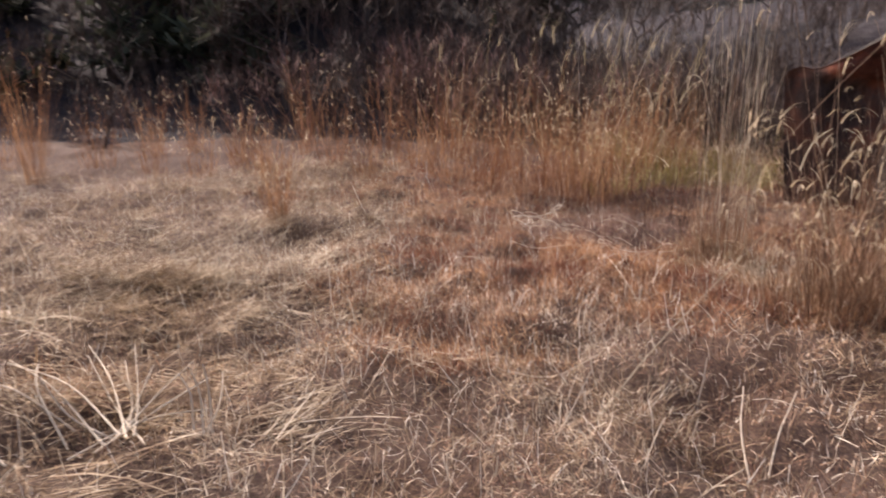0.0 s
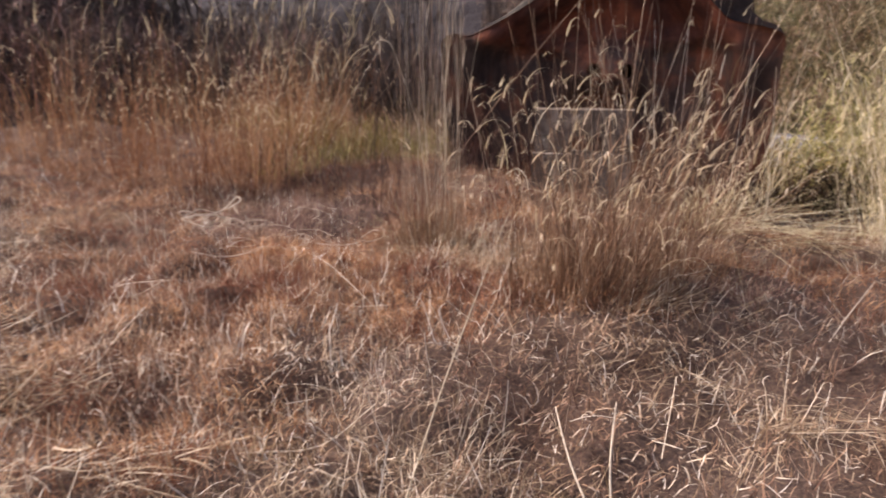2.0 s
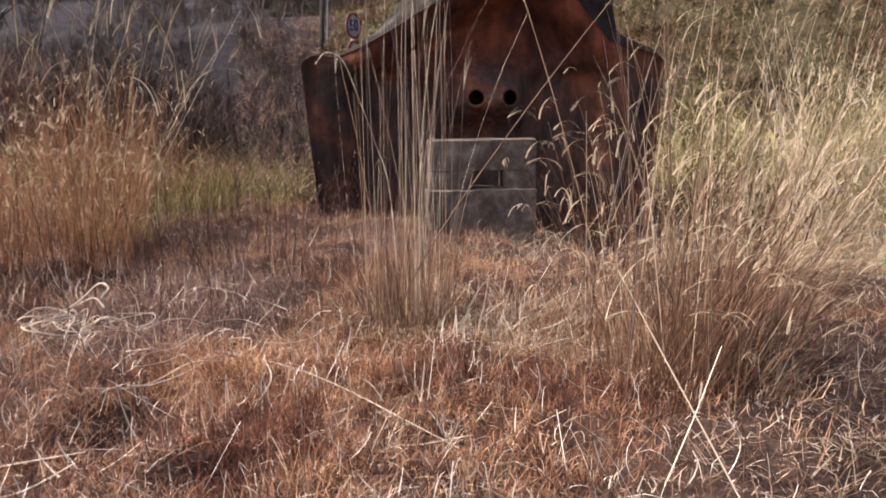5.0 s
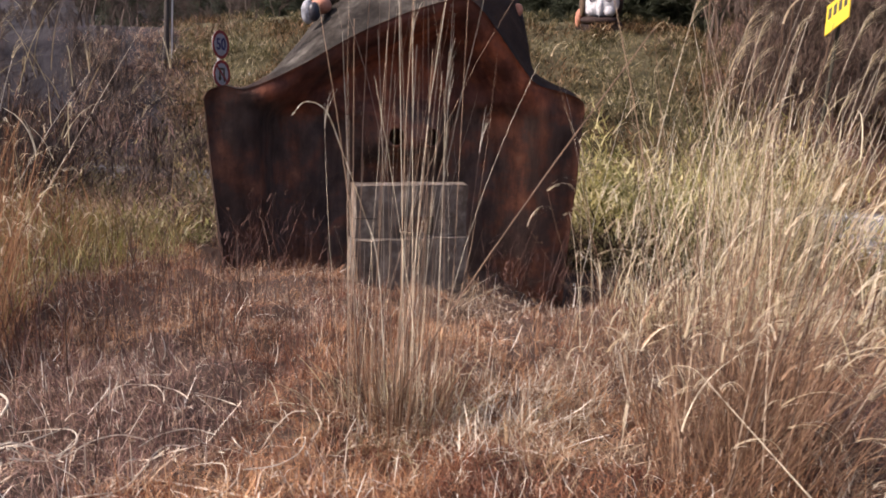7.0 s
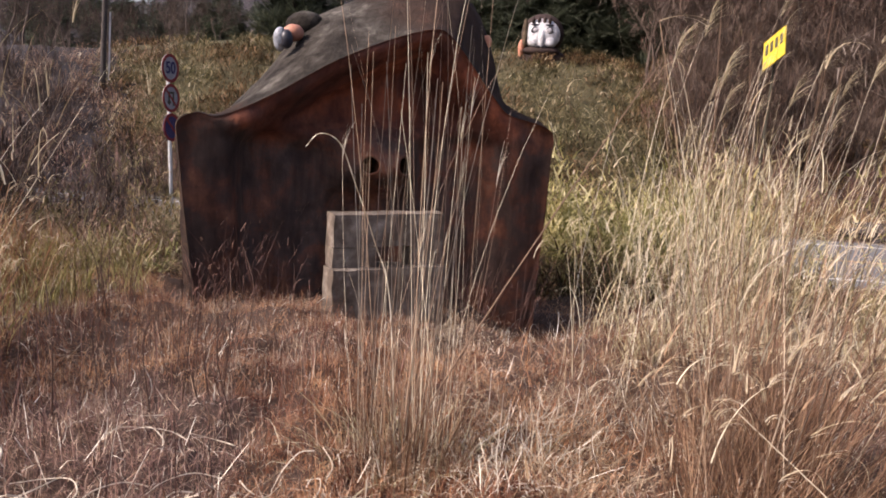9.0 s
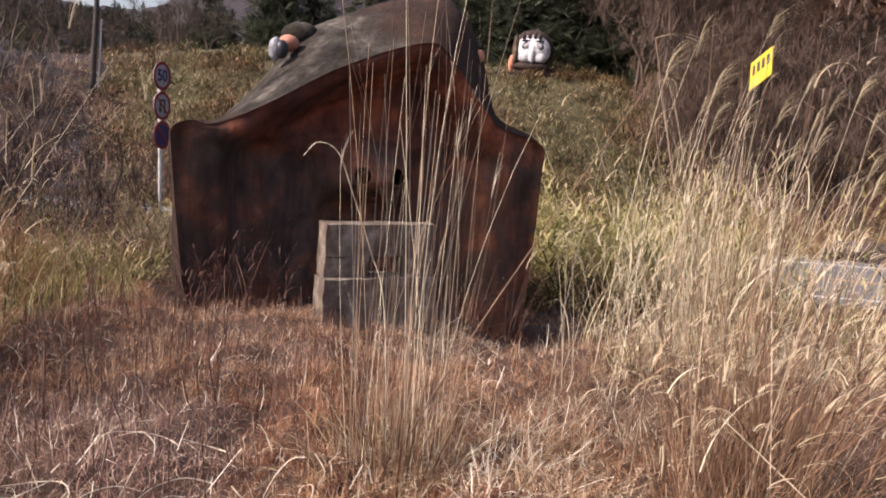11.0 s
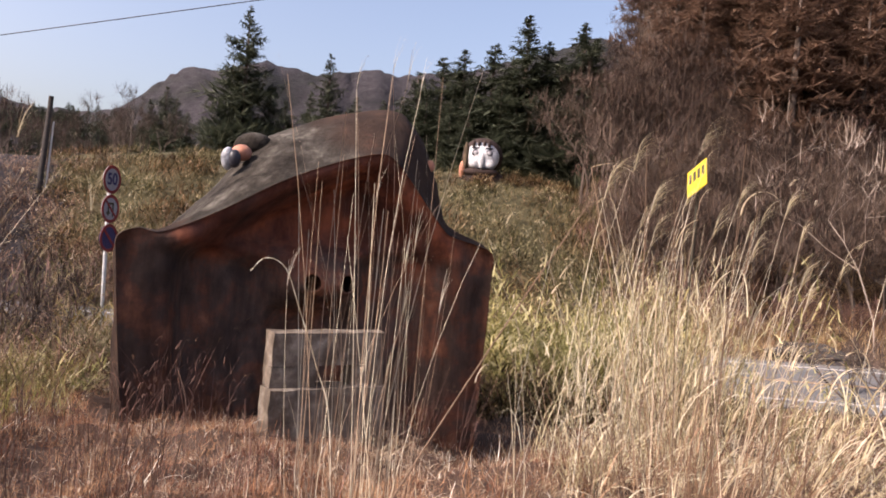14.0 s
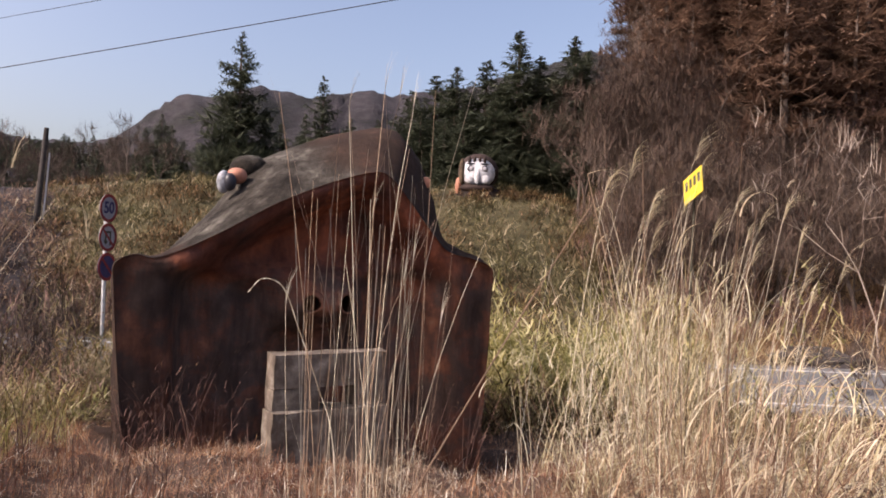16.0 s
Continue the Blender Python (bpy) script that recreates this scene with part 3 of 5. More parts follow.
for i, (x0, w) in enumerate(((-0.30, 0.38), (0.34, 0.30))):
    bm = bmesh.new()
    rough_box(bm, (w, 0.19, 0.17), (x0, 0.105, 0.315), 0.007, 5 + i)
    part("support_block", bm, m_concrete, pedestal)
bm = bmesh.new()
rough_box(bm, (1.0, 0.27, 0.55), (-0.01, 0.07, -0.045), 0.009, 8)
part("lower_step", bm, m_concrete, pedestal)

# ---------------------------------------------------------------- road signs, pole and lines
def tube(bm, p0, p1, r0, r1, sides=8):
    p0, p1 = Vector(p0), Vector(p1)
    ax = (p1 - p0).normalized()
    a = ax.orthogonal().normalized()
    c = ax.cross(a)
    ring = [[bm.verts.new(p + (a * math.cos(k * math.tau / sides) + c * math.sin(k * math.tau / sides)) * r) for k in range(sides)] for p, r in ((p0, r0), (p1, r1))]
    for k in range(sides):
        bm.faces.new((ring[0][k], ring[0][(k + 1) % sides], ring[1][(k + 1) % sides], ring[1][k]))
    bm.faces.new(ring[1])


def disc(r, y0, thick, r_in=0.0, n=40):
    """A round plate or ring that faces -y."""
    bm = bmesh.new()
    def circle(rad, y):
        return [bm.verts.new((rad * math.cos(k * math.tau / n), y, rad * math.sin(k * math.tau / n))) for k in range(n)]
    f, bk = circle(r, y0), circle(r, y0 + thick)
    if r_in:
        fi, bi = circle(r_in, y0), circle(r_in, y0 + thick)
    for k in range(n):
        j = (k + 1) % n
        bm.faces.new((f[k], f[j], bk[j], bk[k]))
        if r_in:
            bm.faces.new((f[k], fi[k], fi[j], f[j]))
            bm.faces.new((fi[k], bi[k], bi[j], fi[j]))
    if not r_in:
        bm.faces.new(f)
    bm.faces.new(bk) if not r_in else None
    bmesh.ops.recalc_face_normals(bm, faces=bm.faces)
    return bm


def bar(w, h, y0, thick, at=(0, 0), turn=0):
    bm = bmesh.new()
    g = bmesh.ops.create_cube(bm, size=1.0)
    bmesh.ops.scale(bm, vec=(w, thick, h), verts=g["verts"])
    bmesh.ops.rotate(bm, matrix=Matrix.Rotation(turn, 3, "Y"), verts=g["verts"])
    bmesh.ops.translate(bm, vec=(at[0], y0 + thick / 2, at[1]), verts=g["verts"])
    return bm


sign_post = new("road_sign_post")
SIGN = (10.45, 14.0)
tagged(sign_post, "three round road signs stacked on a pale metal post", "road sign")
sign_post.matrix_world = pose(SIGN[0], SIGN[1], -1.38, 0, -1.0, 8)
bm = bmesh.new()
tube(bm, (0, 0.05, -0.3), (0, 0.05, 3.74), 0.035, 0.035, 12)
part("post", bm, m_pole_white, sign_post)
Z_TOP = 3.50
for k, zz in enumerate((Z_TOP, Z_TOP - 0.56, Z_TOP - 1.12)):
    plate = part("plate", disc(0.268, -0.004, 0.012), m_sign_blue if k == 2 else m_sign_white, sign_post, ("white plate", "white plate", "dark blue plate")[k])
    plate.location = (0, 0, zz)
    part("ring", disc(0.270, -0.010, 0.006, 0.212), m_sign_red, plate, "red ring")
    if k == 0:
        fc = bpy.data.curves.new("speed_limit", "FONT")
        fc.body, fc.size, fc.align_x, fc.align_y, fc.extrude, fc.offset = "50", 0.31, "CENTER", "CENTER", 0.002, 0.006
        fc.materials.append(m_sign_blue)
        num = new("numerals", fc)
        num.parent = plate
        num.matrix_local = pose(0, -0.012, 0, 90, 0, 0)
    if k == 1:
        part("slash", bar(0.44, 0.04, -0.014, 0.004, (0, 0), radians(45)), m_sign_red, plate, "red slash")
        part("arrow_stem", bar(0.04, 0.24, -0.011, 0.004, (0.07, -0.03)), m_black, plate)
        part("arrow_bend", bar(0.18, 0.04, -0.0108, 0.004, (0, 0.10)), m_black, plate)
        part("arrow_end", bar(0.04, 0.16, -0.0106, 0.004, (-0.07, 0.02)), m_black, plate)
        part("arrow_tip", bar(0.08, 0.08, -0.0104, 0.004, (-0.07, -0.08), radians(45)), m_black, plate)
    if k == 2:
        part("slash", bar(0.46, 0.05, -0.014, 0.004, (0, 0), radians(45)), m_sign_red, plate, "red slash")

# heap of dark road rubble on the far verge
hx, hy = on_plan(21.5, 11.7)
bm = bmesh.new()
bmesh.ops.create_icosphere(bm, subdivisions=4, radius=1.0)
for w in bm.verts:
    w.co *= 1 + 0.25 * noise.noise(w.co * 2.2) + 0.10 * noise.noise(w.co * 7)
    w.co = Vector((w.co.x * 1.5, w.co.y * 0.75, w.co.z * (0.42 + 0.16 * w.co.x)))
me = bpy.data.meshes.new("asphalt_mound")
bm.to_mesh(me)
bm.free()
me.materials.append(m_pole_dark)
heap = tagged(new("asphalt_mound", me), "low dark mound of broken asphalt on the far verge", "mound")
heap.matrix_world = pose(hx, hy, float(land(hx, hy)) + 0.05, 0, 0, math.degrees(math.atan2(-RGT[1], -RGT[0])))

# leaning yellow board
yellow = new("yellow_sign")
tagged(yellow, "leaning yellow notice board with dark lettering bars, by the road", "sign")
rgt3, up3, fwd3 = Vector((*RGT, 0)), Vector((0, 0, 1)), Vector((*FWD, 0))
ya = (rgt3 * 0.275 + up3 * 0.38 - fwd3 * 0.5).normalized()
yb = rgt3 * 0.148 + up3 * 0.615 + fwd3 * 0.549
yb = (yb - ya * yb.dot(ya)).normalized()
yn = ya.cross(yb)
yc = Vector((14.44, 3.30, 3.10))
yellow.matrix_world = Matrix(((ya.x, -yn.x, yb.x, yc.x), (ya.y, -yn.y, yb.y, yc.y), (ya.z, -yn.z, yb.z, yc.z), (0, 0, 0, 1)))
part("board", bar(0.54, 0.76, 0.0, 0.02), m_yellow, yellow)
part("frame_edge", bar(0.55, 0.03, -0.003, 0.026, (0, 0.38)), m_yellow, yellow)
for i in range(4):
    part("lettering_bar", bar(0.07, 0.28, -0.006, 0.006, (-0.18 + i * 0.12, 0.12)), m_black, yellow)
yl = yellow.matrix_world.inverted()
bm = bmesh.new()
tube(bm, yl @ (yc - yn * 0.07 - up3 * 0.1), yl @ Vector((yc.x + 0.05, yc.y, -1.4)), 0.03, 0.03, 8)
part("post", bm, m_black, yellow)

pole = new("utility_pole")
tagged(pole, "dark weathered utility pole on the far bank", "utility pole")
PX, PY = 24.55, 31.0
pz = float(land(PX, PY))
pole.location = (PX, PY, pz)
bm = bmesh.new()
lean = Vector((0.30, -0.12, 0))
tube(bm, (0, 0, -0.5), lean + Vector((0, 0, 6.55 - pz)), 0.14, 0.105, 12)
part("shaft", bm, m_pole_dark, pole)
bm = bmesh.new()
tube(bm, lean * 0.4 + Vector((0.12, -0.16, 0.5)), lean * 0.98 + Vector((0.10, -0.14, 5.4 - pz)), 0.04, 0.04, 6)
part("conduit", bm, m_pole_white, pole)


def cable(a, c, sag, r, label):
    cu = bpy.data.curves.new("overhead_cable", "CURVE")
    cu.dimensions = "3D"
    cu.bevel_depth = r
    sp = cu.splines.new("POLY")
    sp.points.add(40)
    for i in range(41):
        t = i / 40
        p = Vector(a).lerp(Vector(c), t)
        sp.points[i].co = (p.x, p.y, p.z - sag * 4 * t * (1 - t), 1)
    cu.materials.append(m_cable)
    return tagged(new("overhead_cable", cu), label, "cable")


cable((11.9, 36.9, 3.72), (19.1, -1.1, 10.47), 0.12, 0.013, "dark overhead cable crossing the sky above the road")
cable((12.2, 35.5, 5.3), (17.7, 2.5, 10.9), 0.05, 0.008, "thin overhead cable high above the road")

# ---------------------------------------------------------------- face statue on the bank
def face_statue():
    bm = bmesh.new()
    def egg(c, r, mat):
        g = bmesh.ops.create_icosphere(bm, subdivisions=4, radius=1.0, matrix=Matrix.Translation(c) @ Matrix.Diagonal((*r, 1)))
        for f in {f for w in g["verts"] for f in w.link_faces}:
            f.material_index = mat
            f.smooth = True
        return g["verts"]
    egg((0.05, 0.35, 0.05), (1.10, 0.9, 1.02), 1)       # domed mass
    egg((0.05, -0.28, -0.06), (0.92, 0.45, 0.80), 0)     # pale front
    egg((0.05, -0.66, -0.28), (0.17, 0.16, 0.46), 0)
    egg((-0.36, -0.62, -0.42), (0.26, 0.12, 0.24), 0)
    egg((0.46, -0.62, -0.42), (0.26, 0.12, 0.24), 0)
    for s in (-0.30, 0.40):
        egg((s, -0.62, 0.12), (0.21, 0.10, 0.20), 2)
        egg((s + .03, -0.68, 0.12), (0.14, 0.08, 0.13), 4)
        egg((s, -0.60, 0.40), (0.24, 0.10, 0.05), 2)
    for s in (-0.42, -0.14, 0.14, 0.40):
        egg((s, -0.50, 0.62), (0.09, 0.14, 0.20), 1)
    egg((-0.80, -0.42, 0.0), (0.16, 0.2, 0.7), 3)
    egg((0.05, -0.64, -0.66), (0.34, 0.1, 0.07), 2)
    egg((0.05, -0.30, -0.86), (0.95, 0.42, 0.28), 1)
    egg((-0.98, -0.1, -0.75), (0.17, 0.2, 0.46), 5)
    egg((0.1, 0.3, -1.3), (1.3, 0.9, 0.7), 1)
    me = bpy.data.meshes.new("statue")
    bm.to_mesh(me)
    bm.free()
    for mm in (m_eye_white, m_statue_brown, m_eye_dark, m_tan, m_sign_white, m_orange_paint):
        me.materials.append(mm)
    ob = tagged(new("statue", me), "white painted stone head with a brown hood among bamboo grass", "statue")
    ob.matrix_world = pose(36.1, 13.3, 6.0, 0, 0, -78)
    return ob


face_statue()


# ---------------------------------------------------------------- trees
def conifer(name, h, r, mat, seed, label, dens=1.0, coarse=1.0):
    g = np.random.default_rng(seed)
    thing = new(name)
    tagged(thing, label, "tree", "conifers on the bank")
    bm = bmesh.new()
    tube(bm, (0, 0, -0.6), (0, 0, h * 0.6), r * 0.075, r * 0.04, 7)
    tube(bm, (0, 0, h * 0.6), (0, 0, h * 0.99), r * 0.04, 0.01, 6)
    part("trunk", bm, m_bark, thing)
    lots = []
    nbr = int(300 * dens)
    hh = np.sort(g.uniform(0.04, 0.985, nbr))
    L = r * np.clip((1 - hh), 0.03, 1) ** 0.8 * g.uniform(0.6, 1.15, nbr) * (1 + 0.12 * np.sin(hh * 23 + seed))
    L = np.maximum(L, 0.16)
    az = g.uniform(0, math.tau, nbr)
    L *= np.where((g.random(nbr) < 0.12) & (hh < 0.8), 1.3, 1.0)
    dip = 0.25 - 0.5 * hh + g.uniform(-0.15, 0.15, nbr)
    for i in range(nbr):
        k = max(4, int(L[i] * 9.0 * dens))
        t = np.sort(g.uniform(0.12, 1.0, k))
        ca, sa = math.cos(az[i]), math.sin(az[i])
        droop = -dip[i] * L[i] * t + 0.14 * L[i] * t ** 2 * (1 if hh[i] > 0.5 else 0.4)
        base = np.stack([ca * L[i] * t, sa * L[i] * t, hh[i] * h + droop], 1)
        for sgn in (-1, 1):
            a2 = az[i] + sgn * g.uniform(0.5, 1.2, k)
            ln = (0.28 + 0.30 * (1 - t)) * L[i] * g.uniform(0.5, 1.1, k) + 0.10
            lots.append(blades(base, ln, a2, g.uniform(0.75, 2.0, k) + droop, g.uniform(0.1, 0.8, k), (0.09 + 0.09 * ln) * coarse, 1, 0.75, g.uniform(-1.4, 1.4, k))[:2])
        lots.append(blades(base, np.full(k, 0.34) * (0.5 + 0.6 * (1 - hh[i])), g.uniform(0, 6.28, k), g.uniform(1.5, 2.6, k), g.uniform(0, .5, k), np.full(k, 0.13 * coarse), 1, 0.75)[:2])
    v, q = joined(lots)
    tagged(mesh_np("crown", v, q, mat, thing), kind="stuff")
    return thing


def bare_tree(name, h, seed, mat, label, group, spread=0.5, levels=4, fine=500, thick=0.013):
    g = random.Random(seed)
    thing = new(name)
    tagged(thing, label, "tree" if h > 4 else "shrub", group)
    bm = bmesh.new()
    tips = []

    def grow(p, way, ln, r, lev):
        n = 2
        for _ in range(n):
            way = (way + Vector((g.uniform(-.2, .2), g.uniform(-.2, .2), g.uniform(-.05, .16)))).normalized()
            q = p + way * ln / n
            tube(bm, p, q, r, r * 0.78, 5 if lev < 2 else 3)
            r *= 0.78
            p = q
            if lev:
                tips.append((p, way, ln))
        if lev < levels:
            for _ in range(g.choice((2, 3, 3))):
                side = Vector((g.gauss(0, 1), g.gauss(0, 1), g.gauss(0.25, .5)))
                grow(p, (way + side * spread).normalized(), ln * g.uniform(.55, .8), r * 0.72, lev + 1)
        else:
            tips.append((p, way, ln))
    stems = 1 if h > 4 else 5
    for k in range(stems):
        w = Vector((g.uniform(-.5, .5), g.uniform(-.5, .5), 1)) if stems > 1 else Vector((0.05, 0.05, 1))
        grow(Vector((0, 0, -0.3)), w.normalized(), h * 0.36, h * (thick if stems == 1 else 0.008), 0 if stems == 1 else 1)
    part("trunk", bm, m_bark if stems == 1 and mat is not m_pale_twig else mat, thing)
    rg = np.random.default_rng(seed)
    idx = rg.integers(0, len(tips), fine)
    base = np.array([tips[i][0] for i in idx])
    ways = np.array([tips[i][1] for i in idx])
    az = np.arctan2(ways[:, 1], ways[:, 0]) + rg.uniform(-3.1, 3.1, fine)
    tilt = np.arccos(np.clip(ways[:, 2], -1, 1)) + rg.normal(0.3, 0.7, fine)
    v, q, _ = blades(base, rg.uniform(0.06, 0.15, fine) * h, az, tilt, rg.normal(0, .5, fine), np.full(fine, (0.0034 * h + 0.005) * (0.55 if mat is m_pale_twig else 0.85)), 2, 0.8)
    tagged(mesh_np("twig_crown", v, q, mat, thing), kind="stuff")
    return thing


FIR = "dark green conifer with ragged branches on the bank"
kinds = [conifer("conifer", 12.0, r_, m_needle, s_, FIR, 0.9, 0.85) for r_, s_ in ((3.3, 3), (3.0, 5), (2.7, 11), (3.2, 14))]

far_kinds = [conifer("conifer", 12.0, 3.2, m_needle, k, FIR, 0.3, 2.6) for k in (41, 43)]


def at_bearing(px, dist):
    """A spot on the plan by its bearing to the right of FWD, as tangent, and its distance ahead."""
    return on_plan(dist, px * dist)


# tangent of bearing, distance, height of the top as tangent of elevation
WOOD = [(-.300, 45, 0.310, 0), (-.352, 47, 0.120, 2), (-.262, 46, 0.200, 1), (-.180, 50, 0.250, 2), (-.205, 52, 0.190, 1), (-.140, 53, 0.190, 3), (-.054, 52, 0.235, 2), (-.020, 49, 0.258, 1), (.010, 47, 0.270, 3), (.030, 50, 0.230, 0),
        (.052, 46, 0.282, 1), (.098, 44, 0.325, 2), (.076, 47, 0.250, 3), (.128, 45, 0.290, 1), (.178, 44, 0.322, 0), (.150, 48, 0.270, 2), (.206, 46, 0.255, 3), (-.10, 50, 0.190, 0), (-.41, 60, 0.185, 3), (-.432, 62, 0.165, 1), (-.378, 55, 0.150, 1), (-.395, 58, 0.170, 2),
        (-.46, 75, 0.125, 0), (-.50, 80, 0.130, 2), (-.57, 78, 0.120, 1), (.0, 54, 0.220, 0), (.11, 52, 0.250, 3), (-.24, 56, 0.180, 0), (-.30, 58, 0.200, 3),
        (-.072, 46, 0.190, 1), (-.04, 45, 0.210, 0), (-.005, 44, 0.200, 2), (.022, 43, 0.220, 1), (.066, 43, 0.230, 3), (.088, 42, 0.210, 0), (.115, 42, 0.220, 1), (.142, 42.5, 0.230, 3), (.165, 42, 0.220, 2), (.195, 42, 0.210, 0), (-.23, 44, 0.140, 2), (-.33, 45, 0.150, 1), (-.27, 43, 0.120, 3), (-.16, 46, 0.150, 0), (-.12, 45, 0.140, 2)]
stood = set()
for i, (b_, d_, e_, k_) in enumerate(WOOD):
    x, y = at_bearing(b_, d_)
    z0 = float(land(x, y)) - 0.3
    top = 1.5 + e_ * d_ - 0.0
    sc = max(top - z0, 2.5) / 12.0
    wide = sc * ((1.7 if b_ > -.09 else 1.1) if sc > 0.6 else 1.35)
    m = Matrix.Translation((x, y, z0)) @ Matrix.Rotation(i * 1.7, 4, "Z") @ Matrix.Diagonal((wide, wide, sc, 1))
    if k_ not in stood:
        stood.add(k_)
        kinds[k_].matrix_basis = m
    else:
        copy_thing(kinds[k_], Matrix.Identity(4)).matrix_basis = m

# bare trees and thickets on the steep slope
BARE = "leafless grey-brown tree with fine twigs on the slope"
BUSH = "leafless reddish-brown thicket shrub on the slope"
trees = [bare_tree("bare_tree", 8.0, s, m_twig, BARE, "leafless trees on the slope", 0.9, 3, 520) for s in (2, 9, 21)]
bushes = [bare_tree("thicket_shrub", 3.0, s, m_redtwig, BUSH, "thicket shrubs", 0.7, 3, 480) for s in (4, 13)]
greys = [bare_tree("thicket_shrub", 3.0, s, m_thicket, "leafless grey-brown shrub in the thicket", "thicket shrubs", 0.5, 3, 480) for s in (6, 17)]
woods = [bare_tree("bare_tree", 8.0, s, m_thicket, "leafless dark grey-brown tree in the wood", "leafless trees in the wood", 0.9, 3, 520) for s in (24, 35)]
cedars = [conifer("winter_cedar", 9.0, 2.2, m_brown_needle, s, "russet winter cedar on the steep slope", 0.55, 0.95) for s in (31, 37)]
used = set()


def plant_out(ob, x, y, sc, turn, up=1.0):
    m = Matrix.Translation((x, y, float(land(x, y)) - 0.15)) @ Matrix.Rotation(turn, 4, "Z") @ Matrix.Diagonal((sc, sc, sc * up, 1))
    if ob.name not in used:
        used.add(ob.name)
        ob.matrix_basis = m
    else:
        copy_thing(ob, Matrix.Identity(4)).matrix_basis = m


PR = random.Random(5)
def cedar_line(b_):
    """Tangent of the elevation above which the russet cedars take over."""
    return float(np.interp(b_, [.27, .3, .417, .51, .65], [.36, .33, .245, .18, .17]))


pale_tree = bare_tree("bare_tree", 8.0, 58, m_pale_twig, "leafless pale-barked tree leaning over the verge", "leafless trees on the slope", 0.8, 4, 200, 0.0034)
plant_out(pale_tree, *at_bearing(.63, 22.6), 1.15, 2.0)
count = 0
while count < 98:                        # bare trees, low on the slope
    d_, b_ = PR.uniform(25, 60), PR.uniform(.235, .74)
    x, y = at_bearing(b_, d_)
    if (float(land(x, y)) - 1.5) / d_ > cedar_line(b_) - .13:
        continue
    plant_out(trees[count % 3], x, y, PR.uniform(.45, .85), PR.uniform(0, 6))
    count += 1
for i in range(70):                       # grey trees on the shoulder of the slope
    d_, b_ = PR.uniform(32, 75), PR.uniform(.19, .33)
    plant_out(trees[i % 3], *at_bearing(b_, d_), PR.uniform(.55, .95), PR.uniform(0, 6))
for i in range(86):                       # shrubs at its foot
    d_ = PR.uniform(22.5, 40)
    b_ = PR.uniform(.19, .74)
    plant_out(bushes[i % 2], *at_bearing(b_, d_), PR.uniform(.5, 1.1), PR.uniform(0, 6))
count = 0
while count < 155:                        # russet cedars above
    d_, b_ = PR.uniform(34, 84), PR.uniform(.25, .74)
    x, y = at_bearing(b_, d_)
    if (float(land(x, y)) - 1.5) / d_ < cedar_line(b_) - .07:
        continue
    plant_out(cedars[count % 2], x, y, PR.uniform(.8, 1.4), PR.uniform(0, 6), .8)
    count += 1
for i in range(120):                      # conifers on the low hill
    d_, b_ = PR.uniform(80, 152), PR.uniform(-.72, -.37)
    x, y = at_bearing(b_, d_)
    plant_out(far_kinds[i % 2], x, y, PR.uniform(.55, .8), i, .65)
for i in range(95):                       # woods, left and behind the bank
    d_ = PR.uniform(36, 80)
    b_ = PR.uniform(-1.0, -.40)
    plant_out(woods[i % 2], *at_bearing(b_, d_), PR.uniform(.35, .6), PR.uniform(0, 6))
for i in range(75):                       # wood edge to the north
    x, y = PR.uniform(-14, 6), PR.uniform(18, 34)
    plant_out(trees[i % 3], x, y, PR.uniform(.4, .6) + .03 * (y - 18), PR.uniform(0, 6))
for i in range(5):                        # dark conifers closing the wood edge
    x, y = PR.uniform(-15, -6.5), PR.uniform(20, 30)
    plant_out(far_kinds[i % 2], x, y, PR.uniform(.6, .9), i)
for i in range(26):
    x, y = PR.uniform(-24, 5), PR.uniform(28, 40)
    plant_out(far_kinds[i % 2], x, y, PR.uniform(.75, 1.0), i)
for i in range(150):
    x, y = PR.uniform(-9, 11), PR.uniform(13.6, 25)
    if x < -3.5 and PR.random() < .55:
        continue
    plant_out((bushes + greys)[i % 4], x, y, PR.uniform(.6, 1.15), PR.uniform(0, 6))
for i in range(190):                      # thicket running from the wood edge to the road
    w_, r_ = radians(PR.uniform(8, 44)), PR.uniform(15, 48)
    x, y = r_ * math.sin(w_), r_ * math.cos(w_)
    if 12.5 < float(ahead(x, y)[0]) < 21.5 or (float(ahead(x, y)[0]) > 20 and w_ > radians(35)):
        continue
    plant_out(greys[i % 2], x, y, PR.uniform(.6, 1.15) * (1 if r_ < 30 else 1.4), PR.uniform(0, 6))

for i in range(60):                       # thicket along the near verge
    d_, s_ = PR.uniform(10.2, 13.0), -10.5 - 36 * PR.random() ** 1.2
    x, y = on_plan(d_, s_)
    plant_out(greys[i % 2] if i % 3 else bushes[i % 2], x, y, PR.uniform(.5, .85), PR.uniform(0, 6))
plant_out(greys[0], *on_plan(11.0, 7.0), 1.05, 1.0)
plant_out(greys[1], *on_plan(12.2, 8.2), 0.9, 2.5)
for (x, y, sc) in ((5.6, 11.3, .7), (5.1, 12.1, .75), (6.2, 11.9, .7), (5.7, 12.6, .8), (4.6, 11.6, .65)):   # brush behind the sculpture
    plant_out(greys[int(y * 10) % 2], x, y, sc, x)
for i in range(46):                       # trees closing the view to the far hillside
    w_, r_ = radians(PR.uniform(12, 41)), PR.uniform(52, 92)
    plant_out(trees[i % 3], r_ * math.sin(w_), r_ * math.cos(w_), PR.uniform(.7, 1.0), PR.uniform(0, 6))
